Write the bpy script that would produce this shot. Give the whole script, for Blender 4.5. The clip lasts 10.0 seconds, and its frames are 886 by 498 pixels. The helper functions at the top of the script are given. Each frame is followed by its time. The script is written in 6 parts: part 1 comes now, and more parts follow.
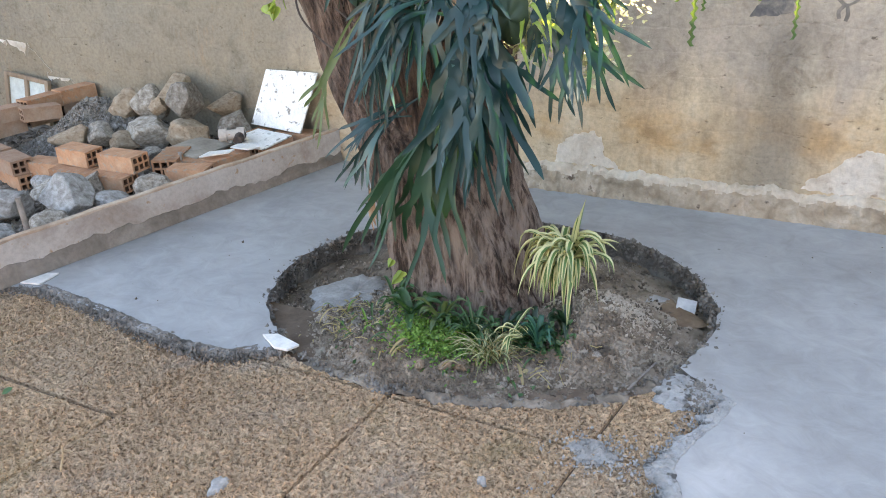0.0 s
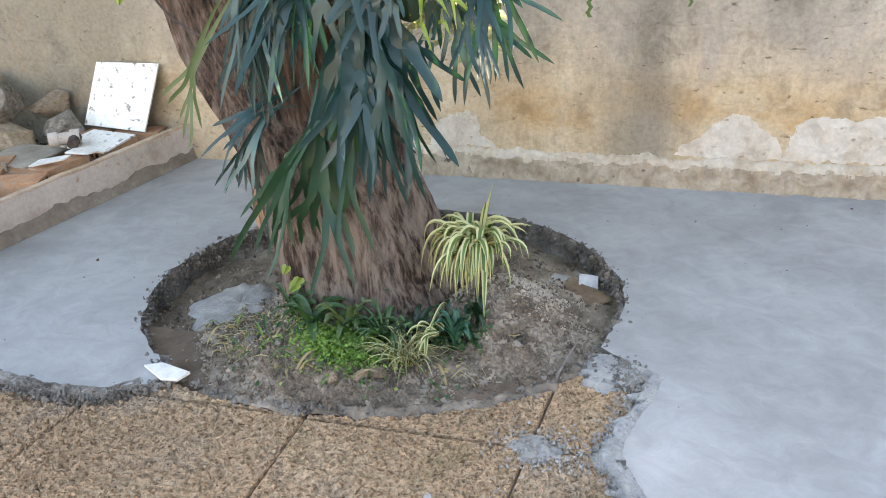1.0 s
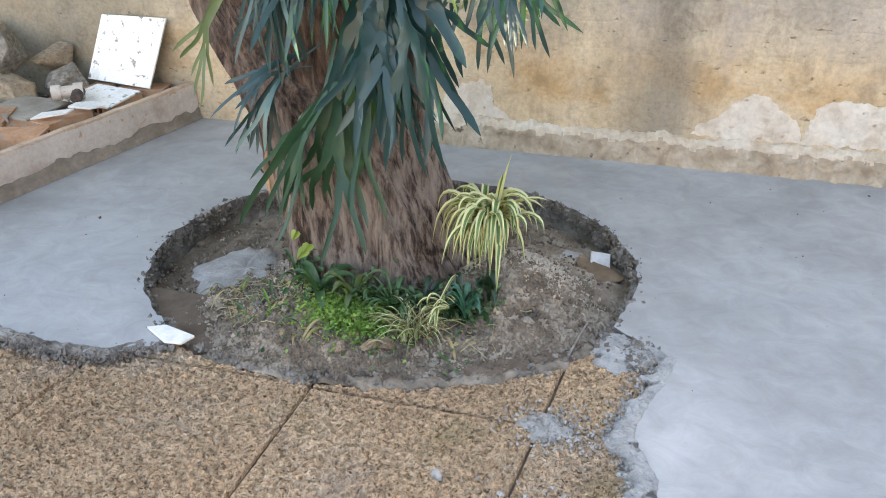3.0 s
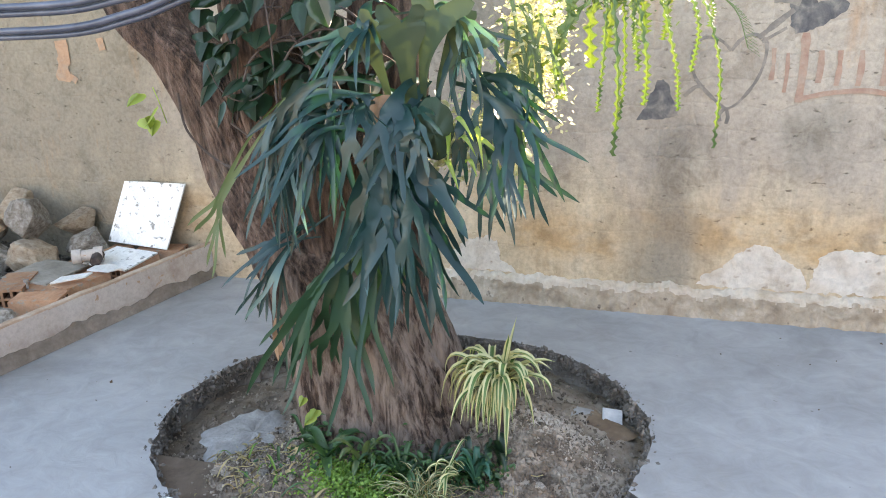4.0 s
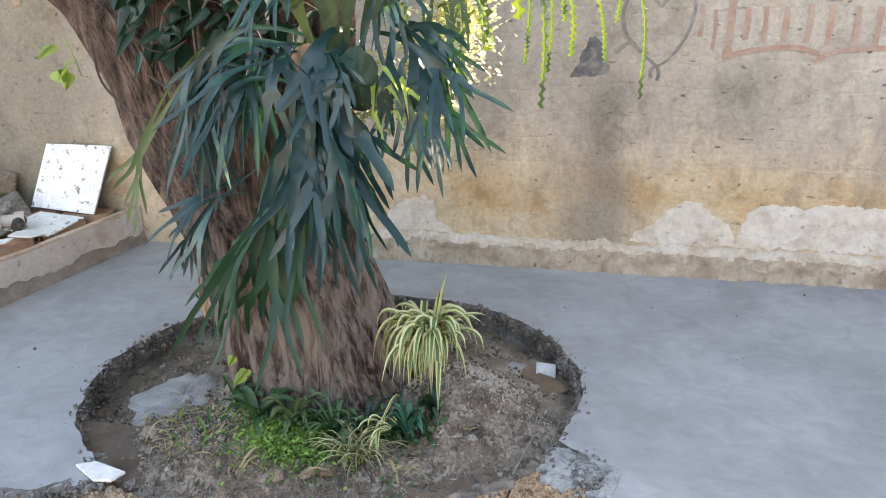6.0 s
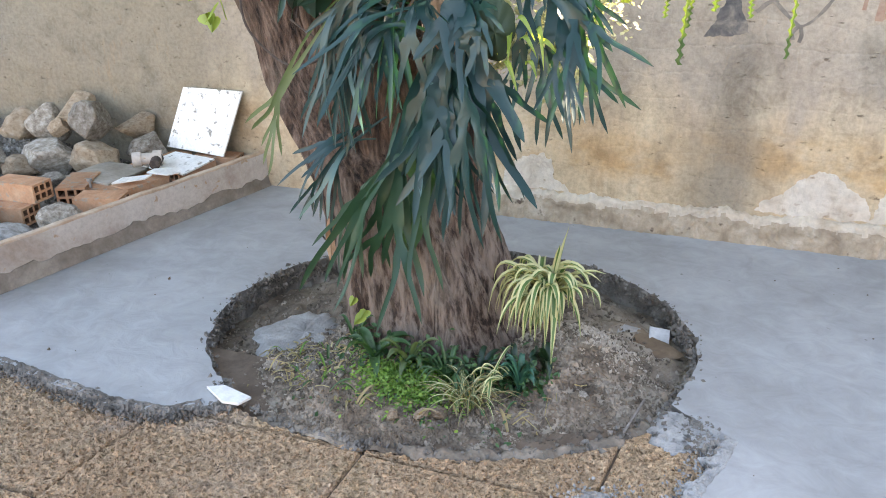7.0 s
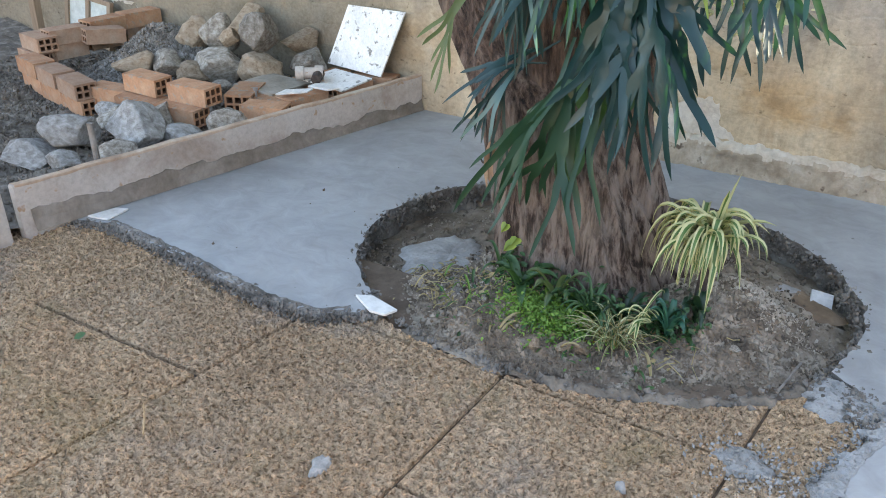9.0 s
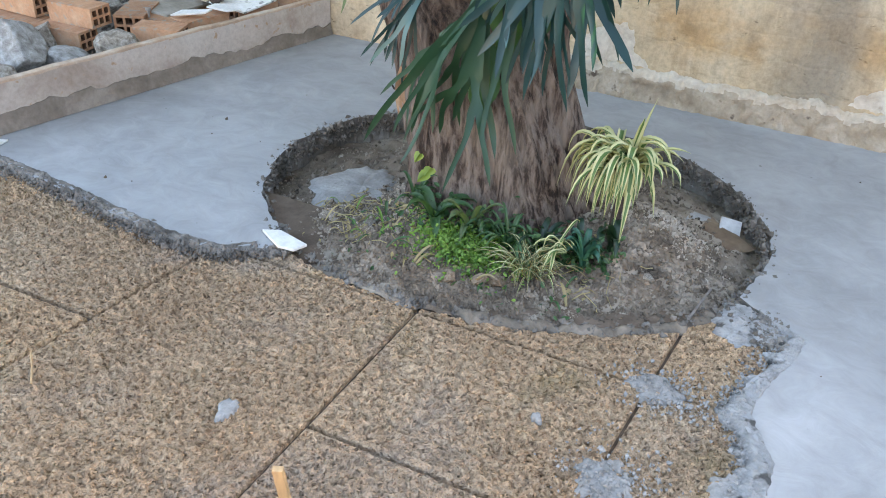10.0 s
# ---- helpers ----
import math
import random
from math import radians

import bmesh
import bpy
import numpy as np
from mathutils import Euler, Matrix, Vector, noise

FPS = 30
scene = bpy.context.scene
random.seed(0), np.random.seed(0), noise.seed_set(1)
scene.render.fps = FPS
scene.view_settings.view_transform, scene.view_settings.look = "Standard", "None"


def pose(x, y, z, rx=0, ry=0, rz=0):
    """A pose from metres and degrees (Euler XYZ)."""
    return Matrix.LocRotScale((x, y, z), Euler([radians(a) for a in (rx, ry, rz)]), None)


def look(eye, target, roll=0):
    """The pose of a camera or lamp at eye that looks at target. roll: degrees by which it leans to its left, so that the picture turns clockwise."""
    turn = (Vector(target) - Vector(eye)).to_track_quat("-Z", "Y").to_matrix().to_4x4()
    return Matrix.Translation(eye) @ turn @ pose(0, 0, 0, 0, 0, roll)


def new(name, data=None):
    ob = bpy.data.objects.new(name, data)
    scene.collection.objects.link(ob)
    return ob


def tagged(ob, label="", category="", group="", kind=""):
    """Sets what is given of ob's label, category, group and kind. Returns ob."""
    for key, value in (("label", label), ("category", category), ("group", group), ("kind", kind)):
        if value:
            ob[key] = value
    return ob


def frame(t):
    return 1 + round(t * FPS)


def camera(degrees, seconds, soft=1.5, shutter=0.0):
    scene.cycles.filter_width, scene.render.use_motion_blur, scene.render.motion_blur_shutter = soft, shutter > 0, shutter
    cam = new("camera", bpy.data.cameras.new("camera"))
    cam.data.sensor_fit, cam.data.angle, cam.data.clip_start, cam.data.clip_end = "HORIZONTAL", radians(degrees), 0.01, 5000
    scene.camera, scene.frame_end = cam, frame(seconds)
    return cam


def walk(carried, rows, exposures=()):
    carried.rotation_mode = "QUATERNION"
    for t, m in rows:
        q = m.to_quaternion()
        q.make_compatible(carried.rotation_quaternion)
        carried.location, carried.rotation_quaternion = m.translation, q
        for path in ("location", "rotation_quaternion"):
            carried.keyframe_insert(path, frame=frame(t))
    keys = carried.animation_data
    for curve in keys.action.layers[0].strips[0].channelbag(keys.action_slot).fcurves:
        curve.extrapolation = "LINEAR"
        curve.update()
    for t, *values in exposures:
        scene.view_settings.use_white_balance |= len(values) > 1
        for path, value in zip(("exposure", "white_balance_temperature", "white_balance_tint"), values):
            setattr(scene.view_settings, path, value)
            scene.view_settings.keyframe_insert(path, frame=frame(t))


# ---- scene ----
cam = camera(59.5, 10.0, soft=1.0)
PATH = [
    (0, (1.141, -1.736, 1.479), (0.294, -0.137, 0.626), -2.7),
    (0.5, (0.995, -1.677, 1.463), (0.319, -0.002, 0.604), -2.7),
    (1, (0.866, -1.634, 1.444), (0.412, 0.087, 0.534), -2.3),
    (1.5, (0.807, -1.562, 1.433), (0.408, 0.138, 0.458), -2.4),
    (2, (0.81, -1.557, 1.4), (0.433, 0.105, 0.352), -1.3),
    (2.2, (0.793, -1.569, 1.404), (0.426, 0.09, 0.348), -0.3),
    (3.3, (0.806, -1.6, 1.431), (0.332, 0.133, 0.553), -0.2),
    (3.5, (0.828, -1.6, 1.46), (0.327, 0.166, 0.666), -0.5),
    (4, (0.824, -1.582, 1.504), (0.318, 0.239, 0.85), -1.5),
    (4.5, (0.861, -1.566, 1.492), (0.391, 0.289, 0.91), -2.2),
    (5, (0.883, -1.541, 1.509), (0.544, 0.339, 0.916), -1.4),
    (5.2, (0.897, -1.546, 1.49), (0.569, 0.331, 0.882), -1.3),
    (6.3, (0.862, -1.578, 1.445), (0.443, 0.22, 0.676), -0.5),
    (6.5, (0.85, -1.587, 1.438), (0.375, 0.19, 0.652), -0.6),
    (7, (0.819, -1.613, 1.427), (0.21, 0.109, 0.613), -0.5),
    (7.5, (0.791, -1.626, 1.414), (0.06, 0.03, 0.563), -0.5),
    (8, (0.768, -1.648, 1.405), (-0.063, -0.055, 0.528), -0.1),
    (8.5, (0.745, -1.664, 1.394), (-0.142, -0.114, 0.495), 0.2),
    (9, (0.735, -1.649, 1.372), (-0.138, -0.12, 0.424), 0.9),
    (9.5, (0.72, -1.605, 1.336), (-0.021, -0.077, 0.28), 2.8),
    (10, (0.712, -1.576, 1.329), (0.074, -0.026, 0.237), 3.8),
]
walk(cam, [(t, look(eye, target, roll)) for t, eye, target, roll in PATH], [(0.0, 3.01, 8500, 16), (1.0, 3.13, 9000, 15), (1.5, 3.11, 9400, 15), (2.2, 3.16, 9400, 15), (3.5, 3.16, 8800, 16), (4.2, 3.03, 8500, 16), (5.2, 2.81, 8700, 17), (6.5, 3.11, 8800, 17), (7.5, 3.16, 8500, 16), (8.0, 3.11, 8300, 15), (8.5, 2.93, 8300, 14), (9.0, 2.86, 8250, 13), (9.5, 3.08, 8300, 13), (10.0, 3.14, 8350, 13)])

# ---- light ----
world = bpy.data.worlds.new("sky")
scene.world = world
world.use_nodes = True
wn = world.node_tree.nodes
sky = wn.new("ShaderNodeTexSky")
sky.sky_type = "NISHITA"
sky.sun_disc = False
SUN_EL, SUN_AZ = 27.0, 35.0   # azimuth from +y towards +x
sky.sun_elevation, sky.sun_rotation = radians(SUN_EL), radians(SUN_AZ)
world.node_tree.links.new(sky.outputs[0], wn["Background"].inputs[0])
wn["Background"].inputs[1].default_value = 0.15
sun = new("sun", bpy.data.lights.new("sun", "SUN"))
sun.data.energy, sun.data.angle, sun.data.color = 5.0, radians(0.6), (1.0, 0.94, 0.84)
sdir = Vector((math.cos(radians(SUN_EL)) * math.sin(radians(SUN_AZ)), math.cos(radians(SUN_EL)) * math.cos(radians(SUN_AZ)), math.sin(radians(SUN_EL))))
sun.matrix_world = look(sdir * 20, (0, 0, 0))

# ---- materials ----


def ramp(nt, fac, stops):
    r = nt.nodes.new("ShaderNodeValToRGB")
    els = r.color_ramp.elements
    while len(els) < len(stops):
        els.new(0.5)
    for e, (p, c) in zip(els, stops):
        e.position, e.color = p, (*c, 1) if len(c) == 3 else c
    nt.links.new(fac, r.inputs[0])
    return r.outputs[0]


def tex(nt, co, scale, detail=6, rough=0.6, kind="noise", warp=0.0, stretch=None):
    if stretch:
        mp = nt.nodes.new("ShaderNodeMapping")
        mp.inputs["Scale"].default_value = stretch
        nt.links.new(co, mp.inputs[0])
        co = mp.outputs[0]
    if kind == "voronoi":
        n = nt.nodes.new("ShaderNodeTexVoronoi")
        n.inputs["Scale"].default_value = scale
        nt.links.new(co, n.inputs["Vector"])
        return n.outputs["Distance"]
    n = nt.nodes.new("ShaderNodeTexNoise")
    n.inputs["Scale"].default_value, n.inputs["Detail"].default_value = scale, detail
    n.inputs["Roughness"].default_value, n.inputs["Distortion"].default_value = rough, warp
    nt.links.new(co, n.inputs["Vector"])
    return n.outputs["Fac"]


def mix(nt, fac, a, b, mode="MIX"):
    m = nt.nodes.new("ShaderNodeMix")
    m.data_type, m.blend_type = "RGBA", mode
    for sock, v in ((m.inputs[0], fac), (m.inputs[6], a), (m.inputs[7], b)):
        if isinstance(v, bpy.types.NodeSocket):
            nt.links.new(v, sock)
        elif isinstance(v, (int, float)):
            sock.default_value = v
        else:
            sock.default_value = (*v, 1)
    return m.outputs[2]


def begin(name):
    m = bpy.data.materials.new(name)
    m.use_nodes = True
    nt = m.node_tree
    co = nt.nodes.new("ShaderNodeTexCoord").outputs["Object"]
    return m, nt, nt.nodes["Principled BSDF"], co


def bump(nt, bs, height, strength, dist, under=None):
    b = nt.nodes.new("ShaderNodeBump")
    b.inputs["Strength"].default_value, b.inputs["Distance"].default_value = strength, dist
    nt.links.new(height, b.inputs["Height"])
    if under:
        nt.links.new(under, b.inputs["Normal"])
    nt.links.new(b.outputs[0], bs.inputs["Normal"])
    return b.outputs[0]


def surf(name, dark, mid, light, scale=6, fine=60, rough=0.85, bumps=0.4, dist=0.004, vary=0.0, stretch=None, speck=None, metal=0.0, speck_from=0.62):
    """Mottled surface: broad stains, fine grain, relief."""
    m, nt, bs, co = begin(name)
    broad = tex(nt, co, scale, 5, 0.6, warp=0.4, stretch=stretch)
    grain = tex(nt, co, fine, 8, 0.7, stretch=stretch)
    c = ramp(nt, broad, [(0.3, dark), (0.5, mid), (0.72, light)])
    g = ramp(nt, grain, [(0.3, (0.80, 0.80, 0.80)), (0.55, (1, 1, 1)), (0.75, (1.1, 1.1, 1.1))])
    c = mix(nt, 1.0, c, g, "MULTIPLY")
    if speck:
        v = tex(nt, co, fine * 0.5, 3, 0.5)
        f = ramp(nt, v, [(speck_from, (0, 0, 0)), (speck_from + 0.08, (1, 1, 1))])
        c = mix(nt, f, c, speck)
    if vary:
        info = nt.nodes.new("ShaderNodeObjectInfo")
        h = nt.nodes.new("ShaderNodeHueSaturation")
        mr = nt.nodes.new("ShaderNodeMapRange")
        mr.inputs[3].default_value, mr.inputs[4].default_value = 1 - vary, 1 + vary
        nt.links.new(info.outputs["Random"], mr.inputs[0])
        nt.links.new(mr.outputs[0], h.inputs["Value"])
        nt.links.new(c, h.inputs["Color"])
        c = h.outputs[0]
    nt.links.new(c, bs.inputs["Base Color"])
    bs.inputs["Roughness"].default_value = rough
    bs.inputs["Metallic"].default_value = metal
    n1 = bump(nt, bs, broad, bumps * 0.5, dist * 4)
    bump(nt, bs, grain, bumps, dist, n1)
    return m


def leafy(name, dark, light, rough=0.45, trans=0.35, scale=9, gloss=0.5, glow=(1.9, 1.9, 0.6)):
    """Leaf: mottled blade that lets some light through."""
    m, nt, bs, co = begin(name)
    n = tex(nt, co, scale, 4, 0.6)
    g = nt.nodes.new("ShaderNodeNewGeometry")
    isl = mix(nt, 0.5, n, g.outputs["Random Per Island"])
    c = ramp(nt, isl, [(0.25, dark), (0.75, light)])
    nt.links.new(c, bs.inputs["Base Color"])
    bs.inputs["Roughness"].default_value = rough
    bs.inputs["Specular IOR Level"].default_value = gloss
    tr = nt.nodes.new("ShaderNodeBsdfTranslucent")
    tc = mix(nt, 1.0, c, glow, "MULTIPLY")
    nt.links.new(tc, tr.inputs[0])
    ms = nt.nodes.new("ShaderNodeMixShader")
    ms.inputs[0].default_value = trans
    nt.links.new(bs.outputs[0], ms.inputs[1])
    nt.links.new(tr.outputs[0], ms.inputs[2])
    nt.links.new(ms.outputs[0], nt.nodes["Material Output"].inputs[0])
    bump(nt, bs, tex(nt, co, 60, 3), 0.15, 0.002)
    return m


def wall_material():
    m, nt, bs, co = begin("old_cement_render")
    sep = nt.nodes.new("ShaderNodeSeparateXYZ")
    nt.links.new(co, sep.inputs[0])
    broad = tex(nt, co, 1.1, 7, 0.62, warp=0.8)
    streak = tex(nt, co, 2.6, 6, 0.65, stretch=(1.6, 1, 0.35))
    grain = tex(nt, co, 45, 9, 0.72)
    lumps = tex(nt, co, 11, 5, 0.6)
    grey = ramp(nt, broad, [(0.3, (0.335, 0.28, 0.23)), (0.5, (0.43, 0.365, 0.302)), (0.7, (0.51, 0.44, 0.375))])
    tan = ramp(nt, streak, [(0.3, (0.47, 0.345, 0.225)), (0.5, (0.57, 0.45, 0.31)), (0.68, (0.64, 0.545, 0.415))])
    h = nt.nodes.new("ShaderNodeMath")
    h.operation = "MULTIPLY_ADD"
    nt.links.new(streak, h.inputs[0])
    h.inputs[1].default_value = -0.9
    nt.links.new(sep.outputs[2], h.inputs[2])
    band = ramp(nt, h.outputs[0], [(0.0, (1, 1, 1)), (0.28, (0, 0, 0))])
    c = mix(nt, band, grey, tan)
    def combine(op, a, b, add=0.0):
        n = nt.nodes.new("ShaderNodeMath")
        n.operation = op
        for k, v in enumerate((a, b, add)):
            if isinstance(v, float):
                n.inputs[k].default_value = v
            else:
                nt.links.new(v, n.inputs[k])
        return n.outputs[0]

    # rust-coloured tide mark above the plinth, and a grey run-off stain
    tide = combine("MULTIPLY_ADD", broad, -0.45, sep.outputs[2])
    tide = ramp(nt, tide, [(0.02, (0, 0, 0)), (0.10, (0.85, 0.85, 0.85)), (0.20, (0.7, 0.7, 0.7)), (0.36, (0, 0, 0))])
    blot = ramp(nt, tex(nt, co, 3.0, 5, 0.65, stretch=(0.7, 1, 1.3)), [(0.42, (0.1, 0.1, 0.1)), (0.58, (1, 1, 1))])
    c = mix(nt, mix(nt, 1.0, tide, blot, "MULTIPLY"), c, (0.50, 0.315, 0.155))
    side = combine("ABSOLUTE", combine("ADD", combine("MULTIPLY_ADD", streak, 0.22, -1.05), sep.outputs[0]), 0.0)
    run = ramp(nt, side, [(0.05, (0.6, 0.6, 0.6)), (0.17, (0, 0, 0))])
    top = ramp(nt, sep.outputs[2], [(0.80, (1, 1, 1)), (0.95, (0, 0, 0))])
    c = mix(nt, mix(nt, 1.0, run, top, "MULTIPLY"), c, (0.19, 0.165, 0.14))
    # browner old render to the left, with the tree's shade painted in
    grime_and_shade = ramp(nt, combine("MULTIPLY_ADD", sep.outputs[0], -0.5, combine("MULTIPLY_ADD", broad, 0.9, -1.0)), [(0.0, (0, 0, 0)), (0.32, (0.85, 0.85, 0.85))])
    c = mix(nt, grime_and_shade, c, (0.22, 0.188, 0.142))
    rust = ramp(nt, tex(nt, co, 2.0, 6, 0.7, stretch=(2.2, 1, 0.5)), [(0.6, (0, 0, 0)), (0.72, (0.45, 0.45, 0.45))])
    c = mix(nt, rust, c, (0.42, 0.21, 0.09))
    damp = ramp(nt, tex(nt, co, 1.7, 4, 0.6, stretch=(1, 1, 0.6)), [(0.56, (0, 0, 0)), (0.68, (0.5, 0.5, 0.5))])
    c = mix(nt, damp, c, (0.22, 0.20, 0.165))
    pits = ramp(nt, tex(nt, co, 26, 4, 0.6, stretch=(0.7, 1, 1.4)), [(0.27, (0.42, 0.39, 0.37)), (0.36, (1, 1, 1))])
    c = mix(nt, 1.0, c, pits, "MULTIPLY")
    scab = ramp(nt, tex(nt, co, 7.5, 7, 0.72, warp=0.6), [(0.36, (0.80, 0.78, 0.76)), (0.47, (1, 1, 1)), (0.62, (1.10, 1.09, 1.08))])
    c = mix(nt, 1.0, c, scab, "MULTIPLY")
    g = ramp(nt, grain, [(0.3, (0.75, 0.75, 0.75)), (0.55, (1, 1, 1)), (0.8, (1.15, 1.15, 1.15))])
    c = mix(nt, 1.0, c, g, "MULTIPLY")
    nt.links.new(c, bs.inputs["Base Color"])
    bs.inputs["Roughness"].default_value = 0.92
    mp = nt.nodes.new("ShaderNodeMapping")
    mp.inputs["Rotation"].default_value = (radians(90), 0, 0)
    nt.links.new(co, mp.inputs[0])
    wob = nt.nodes.new("ShaderNodeTexNoise")
    wob.inputs["Scale"].default_value = 5.0
    nt.links.new(co, wob.inputs["Vector"])
    wm = mix(nt, 0.09, mp.outputs[0], wob.outputs["Color"])
    br = nt.nodes.new("ShaderNodeTexBrick")
    for key, value in (("Scale", 1.0), ("Brick Width", 0.27), ("Row Height", 0.105), ("Mortar Size", 0.008), ("Mortar Smooth", 1.0)):
        br.inputs[key].default_value = value
    nt.links.new(wm, br.inputs["Vector"])
    n0 = bump(nt, bs, br.outputs["Fac"], 0.27, -0.006)
    n1 = bump(nt, bs, lumps, 0.6, 0.022, n0)
    n2 = bump(nt, bs, pits, 0.7, 0.010, n1)
    bump(nt, bs, grain, 0.35, 0.005, n2)
    return m


def concrete_material():
    m, nt, bs, co = begin("fresh_concrete")
    broad = tex(nt, co, 1.6, 6, 0.6, warp=0.7)
    trowel = tex(nt, co, 9, 8, 0.70, warp=0.9, stretch=(0.9, 1.1, 1))
    grain = tex(nt, co, 130, 5, 0.7)
    c = ramp(nt, broad, [(0.3, (0.255, 0.262, 0.266)), (0.5, (0.315, 0.325, 0.33)), (0.7, (0.385, 0.395, 0.40))])
    t = ramp(nt, trowel, [(0.3, (0.85, 0.84, 0.83)), (0.7, (1.11, 1.11, 1.12))])
    c = mix(nt, 1.0, c, t, "MULTIPLY")
    bits = ramp(nt, tex(nt, co, 26, 2, 0.4), [(0.76, (0, 0, 0)), (0.8, (0.7, 0.7, 0.7))])
    c = mix(nt, bits, c, (0.12, 0.11, 0.10))
    nt.links.new(c, bs.inputs["Base Color"])
    r = ramp(nt, broad, [(0.3, (0.68, 0.68, 0.68)), (0.7, (0.85, 0.85, 0.85))])
    nt.links.new(r, bs.inputs["Roughness"])
    n1 = bump(nt, bs, trowel, 0.25, 0.012)
    bump(nt, bs, grain, 0.2, 0.001, n1)
    return m


def bark_material():
    m, nt, bs, co = begin("tree_bark")
    furrow = tex(nt, co, 26, 9, 0.66, warp=0.2, stretch=(1.4, 1.4, 0.2))
    plates = tex(nt, co, 48, 6, 0.7, stretch=(1.2, 1.2, 0.55))
    moss = tex(nt, co, 2.6, 5, 0.6)
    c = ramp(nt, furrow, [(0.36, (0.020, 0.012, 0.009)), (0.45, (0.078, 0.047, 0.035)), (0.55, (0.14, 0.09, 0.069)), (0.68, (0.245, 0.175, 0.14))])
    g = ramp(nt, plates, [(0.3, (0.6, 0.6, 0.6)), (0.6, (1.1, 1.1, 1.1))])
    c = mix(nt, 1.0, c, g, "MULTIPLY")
    pale = ramp(nt, moss, [(0.56, (0, 0, 0)), (0.68, (0.5, 0.5, 0.5))])
    c = mix(nt, pale, c, (0.19, 0.155, 0.125))
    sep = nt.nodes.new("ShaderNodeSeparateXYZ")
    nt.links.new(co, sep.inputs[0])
    # ridges paler towards the foot: stronger light there, put into the bark colour
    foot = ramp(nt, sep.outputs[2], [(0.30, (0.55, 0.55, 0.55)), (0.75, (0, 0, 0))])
    lit_ridges = ramp(nt, furrow, [(0.42, (0, 0, 0)), (0.56, (1, 1, 1))])
    c = mix(nt, mix(nt, 1.0, foot, lit_ridges, "MULTIPLY"), c, (0.30, 0.25, 0.215))
    nt.links.new(c, bs.inputs["Base Color"])
    bs.inputs["Roughness"].default_value = 0.95
    n1 = bump(nt, bs, furrow, 1.0, 0.022)
    bump(nt, bs, plates, 0.9, 0.010, n1)
    return m


def paving_material():
    m, nt, bs, co = begin("pebbledash")
    broad = tex(nt, co, 2.0, 5, 0.6, warp=0.5)
    clump = tex(nt, co, 84, 3, 0.5, warp=0.3)
    cell = tex(nt, co, 105, kind="voronoi")
    grain = tex(nt, co, 260, 3, 0.6)
    c = ramp(nt, broad, [(0.3, (0.50, 0.335, 0.212)), (0.5, (0.585, 0.41, 0.268)), (0.7, (0.645, 0.475, 0.328))])
    # dark pits and paler lumps put the grit's relief shading into its colour
    pit_shade = ramp(nt, clump, [(0.33, (0.52, 0.45, 0.39)), (0.43, (0.92, 0.90, 0.87)), (0.62, (1.12, 1.11, 1.09))])
    c = mix(nt, 1.0, c, pit_shade, "MULTIPLY")
    g = ramp(nt, grain, [(0.3, (0.84, 0.83, 0.82)), (0.7, (1.12, 1.12, 1.12))])
    c = mix(nt, 1.0, c, g, "MULTIPLY")
    grey = ramp(nt, tex(nt, co, 1.3, 6, 0.65, warp=1.0), [(0.52, (0, 0, 0)), (0.66, (0.45, 0.45, 0.45))])
    c = mix(nt, grey, c, (0.36, 0.315, 0.28))
    algae = ramp(nt, tex(nt, co, 3.3, 5, 0.6), [(0.56, (0, 0, 0)), (0.72, (0.4, 0.4, 0.4))])
    c = mix(nt, algae, c, (0.24, 0.20, 0.08))
    info = nt.nodes.new("ShaderNodeObjectInfo")
    tone = ramp(nt, info.outputs["Random"], [(0.0, (0.92, 0.92, 0.94)), (1.0, (1.06, 1.03, 1.0))])
    c = mix(nt, 1.0, c, tone, "MULTIPLY")
    nt.links.new(c, bs.inputs["Base Color"])
    bs.inputs["Roughness"].default_value = 0.95
    n0 = bump(nt, bs, cell, 0.9, -0.008)
    n1 = bump(nt, bs, clump, 1.0, 0.045, n0)
    bump(nt, bs, grain, 0.6, 0.002, n1)
    return m


M_WALL = wall_material()
M_CONC = concrete_material()
M_FRINGE = surf("mortar_fringe", (0.27, 0.275, 0.275), (0.37, 0.375, 0.375), (0.45, 0.455, 0.455), 16, 45, 0.92, 1.0, 0.012, speck=(0.09, 0.09, 0.088), speck_from=0.58)
M_EDGE = surf("rough_mortar", (0.075, 0.066, 0.057), (0.165, 0.15, 0.135), (0.31, 0.29, 0.265), 9, 55, 0.95, 0.8, 0.006)
M_LIP = surf("tan_mortar", (0.10, 0.08, 0.065), (0.20, 0.165, 0.13), (0.36, 0.30, 0.245), 8, 60, 0.95, 0.8, 0.006)
M_MORTAR = surf("dry_mortar", (0.22, 0.215, 0.205), (0.31, 0.305, 0.295), (0.41, 0.405, 0.395), 14, 70, 0.9, 0.7, 0.005)
M_PAVE = paving_material()
M_JOINT = surf("joint_dirt", (0.08, 0.056, 0.04), (0.13, 0.094, 0.068), (0.20, 0.148, 0.112), 8, 60, 0.95, 0.6)
M_SOIL = surf("bed_soil", (0.08, 0.06, 0.044), (0.22, 0.172, 0.13), (0.42, 0.37, 0.305), 4.5, 45, 0.97, 0.9, 0.008)
M_EARTH = surf("damp_brown_earth", (0.13, 0.085, 0.055), (0.21, 0.145, 0.095), (0.29, 0.21, 0.145), 7, 50, 0.95, 0.6)
